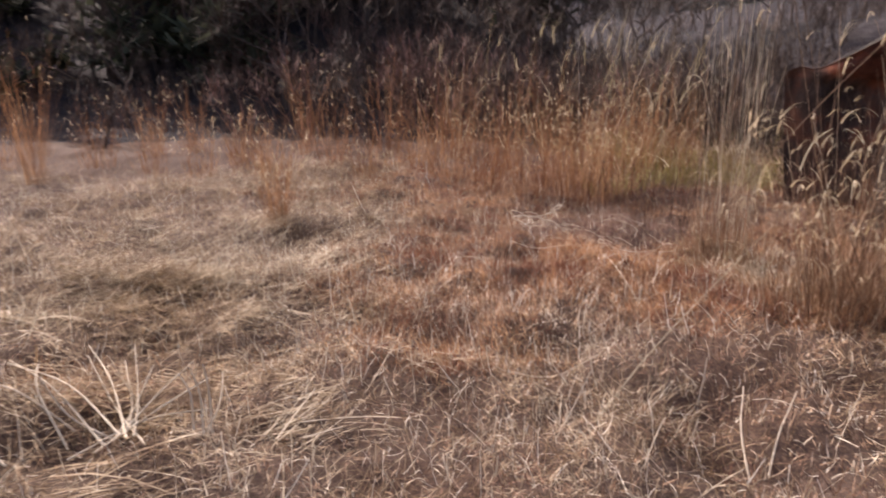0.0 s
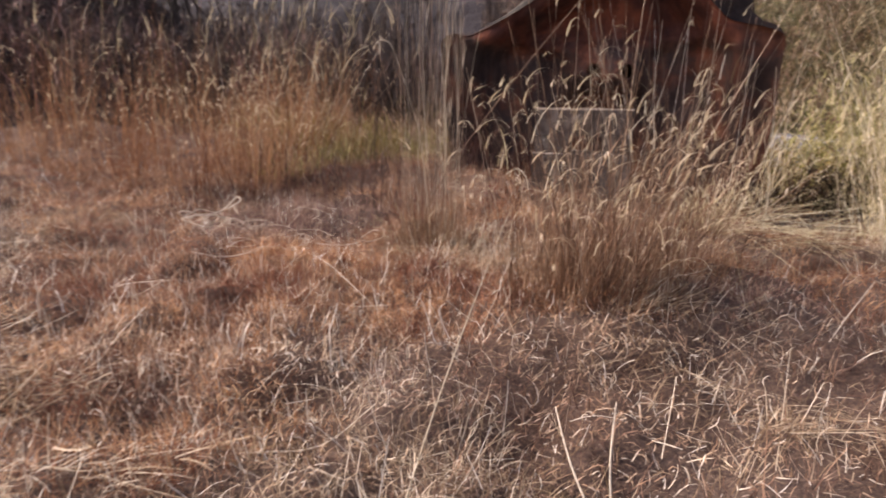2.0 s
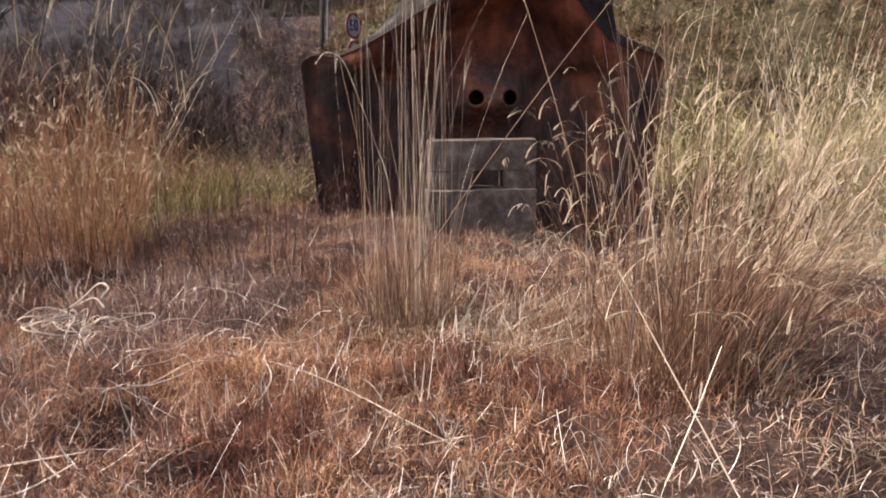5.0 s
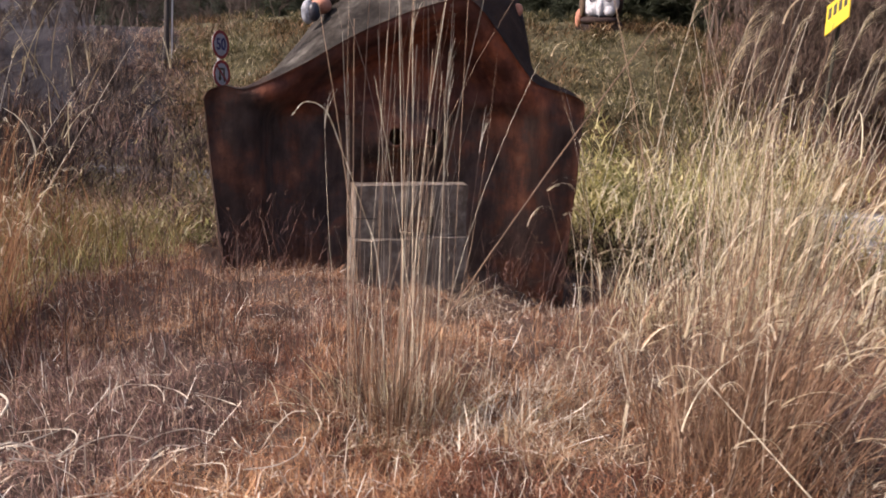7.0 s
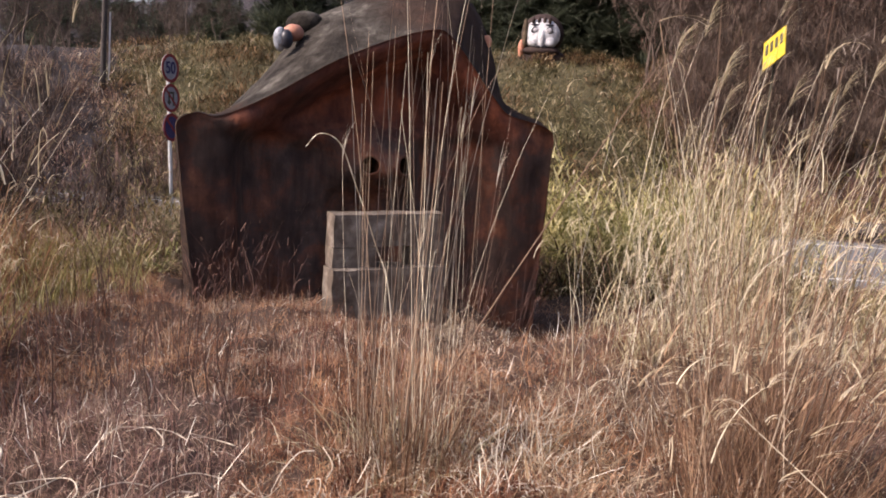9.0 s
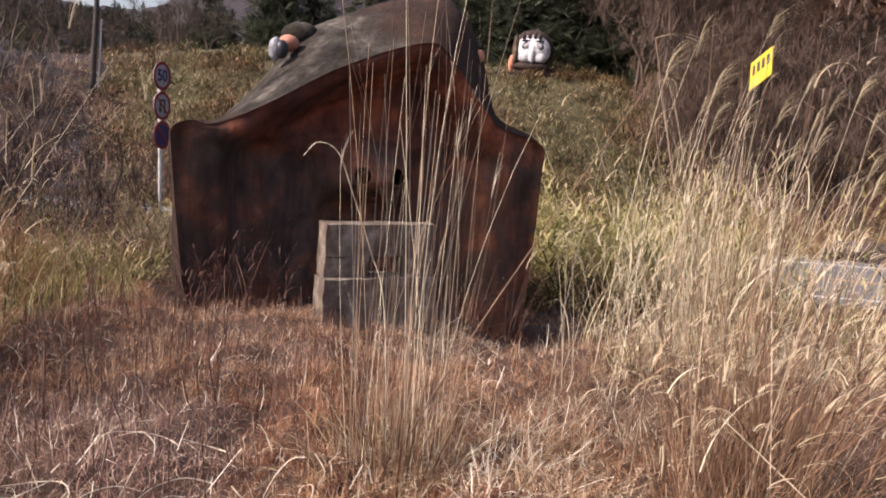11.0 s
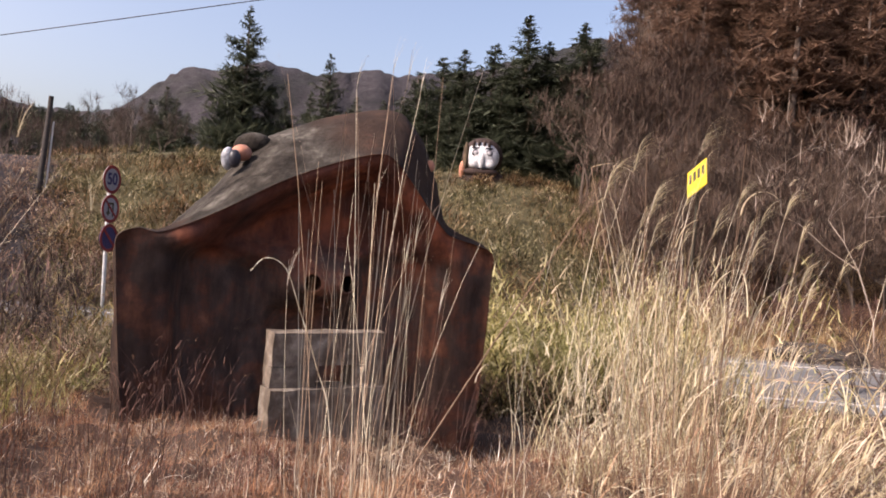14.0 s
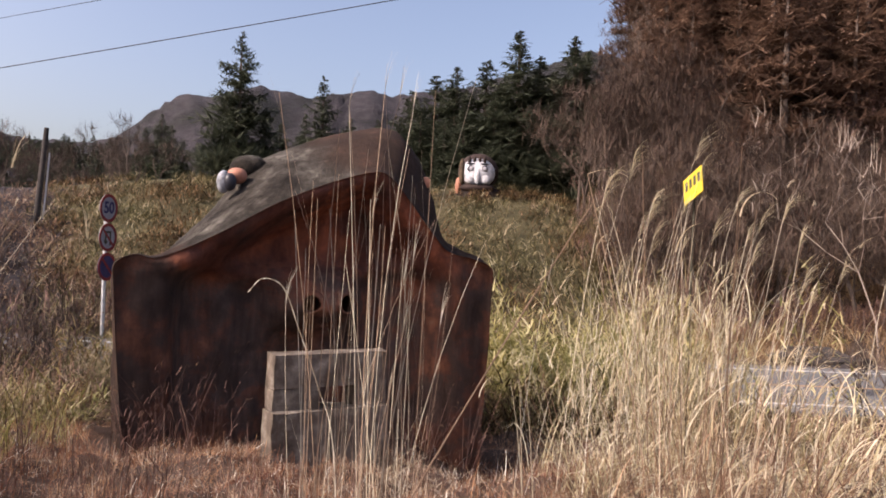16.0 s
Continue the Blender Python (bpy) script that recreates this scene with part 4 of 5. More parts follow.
for i in range(40):                       # more cedars above the shoulder
    plant_out(cedars[i % 2], *at_bearing(PR.uniform(.33, .56), PR.uniform(36.5, 58)), PR.uniform(.7, 1.05), PR.uniform(0, 6), .8)
# ---------------------------------------------------------------- ground cover
def scatter(n, cx, cy, rad, power):
    r = rad * RNG.random(n) ** power
    a = RNG.uniform(0, math.tau, n)
    return cx + r * np.cos(a), cy + r * np.sin(a)


def hollow(x, y):
    """True where the pedestal or the sculpture stands."""
    rx, ry = x - AX.x, y - AX.y
    u, v = rx * UU.x + ry * UU.y, rx * VV.x + ry * VV.y
    return ((u > -0.05) & (u < 3.5) & (v > 0.02) & (v < 2.3)) | ((u > 1.0) & (u < 2.1) & (v > -0.85) & (v < 0))


def lifted(x, y, hi):
    p = on_land(x, y)
    p[:, 2] += RNG.uniform(0, 1, len(x)) ** 1.5 * hi
    return p


def russet_share(x, y):
    """How much the russet grass takes over the litter."""
    return (hash_noise(x, y, 0.75, 31) + 0.45 * hash_noise(x, y, 2.2, 32) + 0.42 * np.exp(-((x - 1.1) ** 2 / 2.2 + (y - 5.0) ** 2 / 1.6))
            + 0.30 * np.exp(-((x - 2.6) ** 2 + (y - 6.4) ** 2) / 4.0) - 0.28 * ss(0.2, -1.2, x) - 0.42 * ss(3.5, 2.6, y) * ss(3.2, 1.8, x) - 0.7 * np.exp(-((x - 2.3) ** 2 + (y - 4.85) ** 2) / 0.11) + 0.10)


# crumbled leaf litter
n = 140000
x, y = scatter(n, 0.5, 4.0, 8.0, 0.72)
k = ~hollow(x, y) & (ahead(x, y)[0] < 8) & ((russet_share(x, y) < 0.12) | (RNG.random(n) < 0.5)) & (hash_noise(x, y, 5.5, 91) + 0.6 * hash_noise(x, y, 2.1, 92) > RNG.uniform(-.75, .15, n))
x, y = x[k], y[k]
n = len(x)
v, q, _ = blades(lifted(x, y, 0.045), RNG.gamma(2.5, 0.018, n) + 0.015, RNG.uniform(0, 6.28, n), RNG.uniform(0.6, 1.8, n), RNG.normal(0.2, 1.5, n), RNG.uniform(0.0022, 0.0068, n), 2, 0.5)
tagged(mesh_np("leaf_litter", v, q, m_litter), "crumbled brown leaf litter covering the clearing", "leaf litter", kind="stuff")

# matted dry grass, in loose tussocks
nt_ = 3300
tx, ty = scatter(nt_, 0.5, 4.2, 10.5, 0.72)
k = ~hollow(tx, ty) & (ahead(tx, ty)[0] < 9) & ((tx > -0.4) | (RNG.random(len(tx)) < .45))
tx, ty = tx[k], ty[k]
per = 22
size = np.repeat(RNG.uniform(0.04, 0.16, len(tx)), per)
x = np.repeat(tx, per) + RNG.normal(0, 1, len(tx) * per) * size
y = np.repeat(ty, per) + RNG.normal(0, 1, len(tx) * per) * size
n = len(x)
main = np.repeat(RNG.uniform(0, 6.28, len(tx)), per)
v, q, _ = blades(lifted(x, y, 0.05), RNG.gamma(3.0, 0.028, n) + 0.03, main + RNG.normal(0, 1.2, n), RNG.uniform(0.4, 1.6, n), RNG.normal(0.5, 1.3, n), RNG.uniform(0.0018, 0.0048, n), 3, 0.6)
tagged(mesh_np("grass_litter", v, q, m_litter), "matted dry grass litter in loose tussocks", "dry grass", kind="stuff")

# long pale straw, combed into swathes
nb = 3000
bx, by = scatter(nb, -2.0, 4.6, 7.0, 0.66)
x2, y2 = scatter(150, 3.9, 3.2, 1.6, 0.6)
x3, y3 = scatter(30, 2.5, 4.5, 0.8, 0.6)
bx, by = np.r_[bx, x2, x3], np.r_[by, y2, y3]
dens = 0.9 * hash_noise(bx, by, 0.9, 21) - 0.5 * ss(3.4, 7.5, np.hypot(bx + 2.0, by - 4.8)) + 0.42 * ss(0.2, -1.0, bx) - 0.4 * ss(0.0, 1.0, bx) * ss(1.9, 1.4, bx) + 0.2 * ss(1.5, 2.2, bx)
k = (dens > RNG.uniform(-0.1, 0.35, len(bx))) & ~hollow(bx, by)
bx, by = bx[k], by[k]
per = 20
way = np.repeat(-0.75 + 2.2 * hash_noise(bx, by, 0.55, 22) + RNG.normal(0, .42, len(bx)) * np.where(bx > 0.5, 2.5, 1), per)
n = len(way)
lng, acr = RNG.normal(0, .15, n), RNG.normal(0, .055, n)
x = np.repeat(bx, per) + np.cos(way) * lng - np.sin(way) * acr
y = np.repeat(by, per) + np.sin(way) * lng + np.cos(way) * acr
k = ~hollow(x, y)
x, y, way = x[k], y[k], way[k]
n = len(x)
mound = np.repeat(RNG.uniform(0, .07, len(bx)), per)[k]
v, q, _ = blades(on_land(x, y, mound + RNG.uniform(0, .05, n)), RNG.gamma(3.5, 0.06, n) + 0.05, way + RNG.normal(0, .42, n), RNG.uniform(1.1, 1.58, n), RNG.normal(0.12, 0.45, n), RNG.uniform(0.003, 0.007, n) * np.where(x > 0.5, .7, 1) * np.where(RNG.random(n) < .12, 2.0, 1), 4, 0.6)
tagged(mesh_np("fallen_straw", v, q, m_straw), "long pale straw lying combed in swathes over the litter", "straw", kind="stuff")

# short broken stalks that stick out of the straw
n = 2600
x, y = scatter(n, -1.2, 4.6, 5.5, 0.65)
k = ~hollow(x, y) & (x < 1.6)
x, y = x[k], y[k]
n = len(x)
v, q, _ = blades(on_land(x, y, 0.02), RNG.gamma(3, 0.035, n) + 0.05, RNG.uniform(0, 6.28, n), RNG.uniform(0.1, 1.1, n), RNG.normal(0, 0.25, n), RNG.uniform(0.0025, 0.005, n), 2, 0.3)
tagged(mesh_np("broken_stalks", v, q, m_pale), "short bleached broken stalks sticking out of the straw", "stem scraps", kind="stuff")

# curled beige grass in the near part of the clearing
n = 30000
x, y = scatter(n, 0.9, 2.6, 4.2, 0.6)
k = (hash_noise(x, y, 1.1, 81) + 0.35 * ss(4.2, 2.8, y) - 0.4 * ss(4.0, 5.2, y) > RNG.uniform(-.15, .4, n)) & ~hollow(x, y)
x, y = x[k], y[k]
n = len(x)
v, q, _ = blades(lifted(x, y, 0.05), RNG.gamma(3, 0.035, n) + 0.04, RNG.uniform(0, 6.28, n), RNG.uniform(0.5, 1.6, n), RNG.normal(0.5, 1.3, n), RNG.uniform(0.0022, 0.005, n), 4, 0.6)
tagged(mesh_np("curled_grass", v, q, m_straw), "curled beige dead grass lying in the clearing", "dry grass", kind="stuff")

# bleached scraps of stem scattered everywhere
n = 15000
x, y = scatter(n, 0.4, 4.0, 7.0, 0.68)
k = ~hollow(x, y) & (ahead(x, y)[0] < 8)
x, y = x[k], y[k]
n = len(x)
v, q, _ = blades(lifted(x, y, 0.06), RNG.gamma(2.2, 0.035, n) + 0.02, RNG.uniform(0, 6.28, n), RNG.uniform(0.4, 1.6, n), RNG.normal(0.4, 1.9, n), RNG.uniform(0.0022, 0.005, n), 4, 0.5)
tagged(mesh_np("stem_scraps", v, q, m_pale), "bleached scraps of stems strewn over the litter", "stem scraps", kind="stuff")

# bleached scraps on the bare patch by the tuft
n = 520
x, y = scatter(n, 2.28, 4.86, 0.48, 0.6)
v, q, _ = blades(lifted(x, y, 0.05), RNG.gamma(3, 0.03, n) + 0.03, RNG.uniform(0, 6.28, n), RNG.uniform(0.5, 1.6, n), RNG.normal(0.3, 1.2, n), RNG.uniform(0.003, 0.006, n), 4, 0.5)
tagged(mesh_np("patch_scraps", v, q, m_pale), "bleached grass scraps on a bare patch beside the tuft", "stem scraps", kind="stuff")

# short russet grass
n = 250000
x, y = scatter(n, 1.3, 4.8, 6.8, 0.72)
k = (russet_share(x, y) + 0.22 * hash_noise(x, y, 7.0, 35) > RNG.uniform(0.0, 0.14, n)) & ~hollow(x, y) & (ahead(x, y)[0] < 9)
x, y = x[k], y[k]
n = len(x)
# dull patch; the second spot puts the low stand's cast shadow into the grass colour
dark = np.exp(-((x - 1.35) ** 2 / 1.0 + (y - 6.2) ** 2 / 0.55)) + 0.8 * np.exp(-((x - 2.9) ** 2 / .5 + (y - 3.1) ** 2 / .3)) + 0.55 * hash_noise(x, y, 1.6, 71) > 0.42
for name_, sel, mat_, label_ in (("russet_grass", ~dark, m_red, "short russet winter grass in soft mats"), ("purple_brown_grass", dark, m_red_dark, "short purple-brown winter grass in a dull patch and as the low stand's painted shadow")):
    xs, ys, m_ = x[sel], y[sel], int(sel.sum())
    v, q, _ = blades(on_land(xs, ys), RNG.uniform(0.035, 0.11, m_) * (0.45 + 1.4 * (hash_noise(xs, ys, 3.2, 33) + 0.5) ** 1.5 + 1.1 * (hash_noise(xs, ys, 8.0, 34) + 0.5) ** 2), RNG.uniform(0, 6.28, m_), RNG.uniform(0.1, 1.3, m_), RNG.uniform(-0.3, 2.2, m_), RNG.uniform(0.002, 0.0045, m_), 2, 0.6)
    tagged(mesh_np(name_, v, q, mat_), label_, "grass", kind="stuff")


# pale pinkish grass thinly mixed in before the sculpture
n = 17000
x, y = scatter(n, 2.1, 6.6, 2.3, 0.6)
k = ~hollow(x, y) & (hash_noise(x, y, 2.6, 95) > RNG.uniform(-.5, .35, n))
x, y = x[k], y[k]
n = len(x)
v, q, _ = blades(lifted(x, y, .04), RNG.uniform(0.04, 0.13, n), RNG.uniform(0, 6.28, n), RNG.uniform(0.2, 1.5, n), RNG.normal(0.4, 1.0, n), RNG.uniform(0.002, 0.0042, n), 3, 0.6)
tagged(mesh_np("pinkish_grass", v, q, m_slope), "short pinkish-beige dry grass thinly mixed with the russet", "grass", kind="stuff")


# ---------------------------------------------------------------- tall grasses
AZ_R = math.atan2(RGT[1], RGT[0])


def hooks(tips, size, spread_az=0.9):
    """Curved, bristly seed heads that nod to one side."""
    n = len(tips)
    lots = []
    az = AZ_R + RNG.normal(0, spread_az, n)
    t0, cu = RNG.uniform(0.1, 1.2, n), RNG.uniform(0.9, 2.6, n)
    for tw in (0.0, 1.2):
        lots.append(blades(tips, size, az, t0, cu, np.full(n, 0.003) + 0.010 * size, 8, 0.6, np.full(n, tw))[:2])
    for _ in range(3):
        lots.append(blades(tips + RNG.normal(0, 0.004, (n, 3)), size * RNG.uniform(0.4, 1.1, n), az + RNG.normal(0, .12, n), t0 + RNG.normal(0, .09, n), cu, np.full(n, 0.0022), 5, 0.5)[:2])
    return joined(lots)


def plumes(tips, az, size):
    """Long feathery plumes."""
    lots = []
    n = len(tips)
    for _ in range(9):
        lots.append(blades(tips + RNG.normal(0, 0.004, (n, 3)), size * RNG.uniform(0.4, 1.15, n), az + RNG.normal(0, 0.1, n), RNG.uniform(0.35, 0.6, n), RNG.uniform(0.7, 1.3, n), np.full(n, 0.0024), 5, 0.5)[:2])
    return joined(lots)


def clump(cx, cy, stalks, tall, leaves, leaf_len, spread, lean=0.0, hook=0.5, hook_len=0.14, stalk_mat=None, leaf_mat=None, label="", stalk_w=0.0045, group="tall grass clumps", head_mat=None, spray=0.22, low=0.55, plume=0.0, plume_len=0.34, name="tall_grass_clump", leaf_w=1.0, bow=(0.2, 2.4)):
    thing = new(name)
    base_z = float(land(cx, cy))
    thing.location = (cx, cy, base_z)
    tagged(thing, label or "clump of tall dry straw-coloured grass with nodding seed heads", "grass clump", group)
    lx, ly = RGT[0] * lean, RGT[1] * lean

    def root(n):
        a, r = RNG.uniform(0, math.tau, n), spread * RNG.random(n) ** 0.6
        px, py = cx + r * np.cos(a), cy + r * np.sin(a)
        return np.stack([px - cx, py - cy, land(px, py) - base_z - 0.02], 1), a
    if stalks:
        b0, a = root(stalks)
        wx, wy = np.cos(a) * spray + lx + RNG.normal(0, .13, stalks), np.sin(a) * spray + ly + RNG.normal(0, .13, stalks)
        v, q, tips = blades(b0, tall * RNG.uniform(low, 1.08, stalks), np.arctan2(wy, wx), np.hypot(wx, wy), RNG.uniform(-0.05, 0.3, stalks), stalk_w * RNG.uniform(.7, 1.2, stalks), 6, 0.5)
        tagged(mesh_np("stalk_mass", v, q, stalk_mat or m_stalk, thing), kind="stuff")
        dice = RNG.random(stalks)
        k = dice < hook
        if k.any():
            tagged(mesh_np("seed_head_mass", *hooks(tips[k], hook_len * RNG.uniform(0.5, 1.3, k.sum())), head_mat or m_head, thing), kind="stuff")
        k = dice > 1 - plume
        if k.any():
            tagged(mesh_np("plumage", *plumes(tips[k], AZ_R + RNG.normal(0, .4, k.sum()), plume_len * RNG.uniform(0.7, 1.2, k.sum())), m_plume, thing), kind="stuff")
    if leaves:
        b0, a = root(leaves)
        h = RNG.random(leaves) ** 1.3 * 0.75 * tall
        b0[:, 0] += h * lx + h * spray * np.cos(a) * .6
        b0[:, 1] += h * ly + h * spray * np.sin(a) * .6
        b0[:, 2] += h * 0.95
        az = np.where(RNG.random(leaves) < 0.3, AZ_R + RNG.normal(0, .8, leaves), RNG.uniform(0, 6.28, leaves))
        v, q, _ = blades(b0, leaf_len * RNG.gamma(5, 0.16, leaves), az, RNG.uniform(0.1, 0.7, leaves), RNG.uniform(*bow, leaves), leaf_w * RNG.uniform(0.0035, 0.0085, leaves), 7, 0.8)
        tagged(mesh_np("foliage", v, q, leaf_mat or m_leaf, thing), kind="stuff")
    return thing


# the single tuft before the pedestal: each stalk stands for itself
tuft = new("grass_tuft")
TX, TY = 2.147, 5.15
tuft.location = (TX, TY, float(land(TX, TY)))
tagged(tuft, "tuft of tall thin dry stalks standing before the pedestal", "grass clump")
for i in range(92):
    a, r = RNG.uniform(0, math.tau), 0.22 * RNG.random() ** 0.55
    c_, s_ = r * math.cos(a) * 1.1, r * math.sin(a)
    b0 = np.array([[c_ * RGT[0] + s_ * FWD[0], c_ * RGT[1] + s_ * FWD[1], -0.02]])
    off = math.cos(a) * 0.02 + RNG.normal(0.03, 0.075)
    off2 = math.sin(a) * 0.03 + RNG.normal(0, 0.075)
    off, off2 = min(max(off, -0.10), 0.16), min(max(off2, -0.14), 0.14)
    wx_, wy_ = RGT[0] * off + FWD[0] * off2, RGT[1] * off + FWD[1] * off2
    az, off = math.atan2(wy_, wx_), math.hypot(wx_, wy_)
    tall = RNG.uniform(0.7, 1.5) if RNG.random() < .45 else RNG.uniform(1.5, 2.32)
    v, q, tip = blades(b0, np.array([tall]), np.array([az]), np.array([off]), np.array([RNG.normal(0.03, 0.18)]), np.array([RNG.uniform(.0024, .0044)]), 6, 0.45, np.array([RNG.normal(0, .3)]))
    st = mesh_np("stalk", v, q, m_stalk if i % 5 < 2 else m_tuft, tuft)
    dice = RNG.random()
    if dice < 0.16:
        ln = RNG.uniform(0.08, 0.2, 7)
        mesh_np("seed_head", *blades(np.repeat(tip, 7, 0), ln, AZ_R + RNG.normal(0, .5, 7), RNG.uniform(0, .12, 7), RNG.uniform(.05, .6, 7), np.full(7, .002), 4, .6)[:2], m_stalk, st)
n = 520
b0 = np.stack([RNG.normal(0, .19, n), RNG.normal(0, .19, n), np.full(n, -0.01)], 1)
mesh_np("basal_foliage", *blades(b0, RNG.uniform(0.1, 0.4, n), np.arctan2(b0[:, 1], b0[:, 0]) + RNG.normal(0, .7, n), RNG.uniform(0.4, 1.45, n), RNG.uniform(0.3, 1.8, n), RNG.uniform(0.004, 0.008, n), 4, 0.8)[:2], m_leaf, tuft)["kind"] = "stuff"

n = 420
a, r = RNG.uniform(0, math.tau, n), 0.30 * RNG.random(n) ** .6
b0 = np.stack([r * np.cos(a), r * np.sin(a), np.full(n, -0.02)], 1)
mesh_np("basal_stem_mass", *blades(b0, RNG.uniform(0.1, 0.55, n), a, RNG.uniform(0.0, 0.35, n), RNG.uniform(-.1, 0.5, n), RNG.uniform(0.003, 0.006, n), 4, 0.6)[:2], m_brownstem, tuft)["kind"] = "stuff"

# one stalk of the tuft, bent over at the top
bent = smooth_line([(0.0, 0.05, 0.0), (-.036, .09, .74), (-.07, .155, 1.0), (-.113, .232, 1.24), (-.151, .289, 1.405), (-.199, .356, 1.44), (-.234, .399, 1.385)], 5)
bm = bmesh.new()
for p0, p1 in zip(bent, bent[1:]):
    tube(bm, p0, p1, 0.0026, 0.0026, 5)
part("bent_stalk", bm, m_stalk, tuft, "pale stalk bent over near its top")

# low stand with russet feet and bright nodding heads
for (cx, cy, ns, tall) in ((1.98, 3.86, 34, 0.85), (2.1, 3.68, 40, 0.95), (2.25, 3.84, 40, 0.98), (2.36, 3.6, 40, 1.05), (2.5, 3.76, 34, 1.05), (2.2, 3.52, 30, 0.88), (2.62, 3.6, 26, 1.0), (2.45, 4.0, 20, .85), (2.85, 3.85, 26, 1.0), (3.0, 3.62, 17, 1.0), (3.2, 3.78, 17, 1.0), (2.8, 3.58, 20, 0.95)):
    clump(cx, cy, int(ns * 1.6), tall * 1.16, 16, 0.3, 0.2, 0.05 if cx < 2.7 else 0.16, 0.5 if cx < 2.7 else 0.18, 0.165, m_brownstem, m_brownstem, "low clump of brown-stemmed grass with bright nodding heads", 0.0036, "low grass clumps", None, 0.42, 0.32)
    clump(cx + 0.05, cy - 0.04, 46, 0.42, 0, 0.2, 0.2, 0.04, 0.0, 0.06, m_brownstem, None, "low clump of short brown stubble stems", 0.004, "stubble clumps", None, 0.2, 0.4, name="stubble_clump")
# tall straw stand: stems, arching leaves
for (cx, cy, ns, tall, nl, ll, sp) in (
        (5.65, 4.4, 34, 1.7, 150, 0.5, 0.26), (5.15, 4.05, 42, 1.85, 160, 0.5, 0.26), (5.1, 3.8, 42, 1.8, 160, 0.5, 0.28), (5.4, 3.85, 42, 2.0, 150, 0.5, 0.28), (5.35, 3.55, 34, 1.8, 140, 0.5, 0.28), (5.5, 4.15, 36, 2.0, 130, 0.5, 0.26),
        (5.3, 3.95, 24, 1.3, 150, 0.5, 0.26), (4.85, 3.65, 16, 1.1, 110, 0.5, 0.26), (5.65, 3.5, 18, 1.6, 60, 0.5, 0.3), (5.8, 3.8, 14, 1.8, 60, 0.5, 0.3), (5.7, 4.22, 14, 1.3, 80, 0.4, 0.22),
        (5.0, 3.3, 4, 0.7, 60, 0.55, 0.25), (4.6, 3.4, 3, 0.6, 50, 0.5, 0.22), (5.5, 3.05, 2, 0.6, 40, 0.5, 0.25), (5.0, 2.8, 1, 0.4, 35, 0.5, 0.25), (4.4, 2.9, 1, 0.4, 40, 0.5, 0.22)):
    far_ = ns > 4
    if cy >= 4.05:
        ns, nl = int(ns * .55), int(nl * .4)
    clump(cx + (0.6 if far_ else 0), cy - (0.08 if far_ else 0.5), int(ns * 0.65), tall * (1.2 if far_ else 1), int(nl * (2.4 if far_ else 0.9)), ll * (0.72 if far_ else 0.9), sp * (1.15 if far_ else 1), -0.04, 0.03, 0.12, stalk_w=0.005, low=.45, spray=.2, leaf_mat=m_straw_leaf, leaf_w=1.15, bow=(0.4, 2.9))
# low tufts of broad arching leaves in front of the tall straw
for (cx, cy, nl, ll) in ((4.4, 3.1, 22, .62), (4.65, 2.75, 24, .66), (4.95, 2.5, 22, .7), (5.3, 2.6, 22, .7), (5.1, 2.95, 26, .7), (4.75, 3.2, 24, .62), (5.6, 2.85, 20, .7)):
    clump(cx, cy, 7, 0.8, nl, ll, 0.2, 0.16, 0.0, 0.12, leaf_mat=m_straw_leaf, label="low tuft of broad arching straw-coloured leaves", group="arching leaf tufts", low=.4, spray=.35, leaf_w=1.7, bow=(1.4, 3.0), name="arching_leaf_tuft")
# long straws laid flat, fanning out from the small bush
n = 120
a, r = RNG.uniform(0, math.tau, n), 0.5 * RNG.random(n) ** .5
x, y = 3.95 + r * np.cos(a), 4.05 + r * np.sin(a)
v, q, _ = blades(on_land(x, y, 0.10 + RNG.uniform(0, .12, n)), RNG.uniform(.5, 1.3, n), RNG.normal(-1.0, .6, n), RNG.uniform(1.3, 1.6, n), RNG.normal(.14, .2, n), RNG.uniform(.004, .008, n), 6, .6)
tagged(mesh_np("laid_straw", v, q, m_leaf), "long pale straws laid flat beside the small bush", "straw", kind="stuff")
# small rounded bush with long stems leaning away from it
clump(3.9, 4.28, 60, 0.36, 160, 0.3, 0.16, 0.1, 0.05, 0.08, m_brownstem, None, "small rounded bush of dry grass on the litter", spray=0.5)
# thin tall stalks that stand clear of the mass
clump(3.3, 4.4, 6, 1.7, 4, 0.3, 0.3, 0.0, 0.12, 0.1, low=.5, spray=.1)
clump(3.7, 4.55, 9, 1.7, 6, 0.3, 0.3, 0.0, 0.15, 0.1, low=.4, spray=.1)
clump(4.3, 4.4, 12, 1.7, 14, 0.35, 0.28, 0.02, 0.15, 0.1, low=.4, spray=.1)
for (cx, cy, ns, tall) in ((2.0, 3.85, 14, 1.6), (2.3, 3.75, 18, 1.8), (2.6, 3.7, 17, 1.9), (2.9, 3.85, 14, 1.9), (3.3, 3.95, 11, 1.9), (2.5, 4.1, 9, 1.7)):
    clump(cx, cy, ns, tall, 4, 0.3, 0.3, 0.03, 0.3, 0.13, m_tuft, low=.6, spray=.16, stalk_w=0.0046)
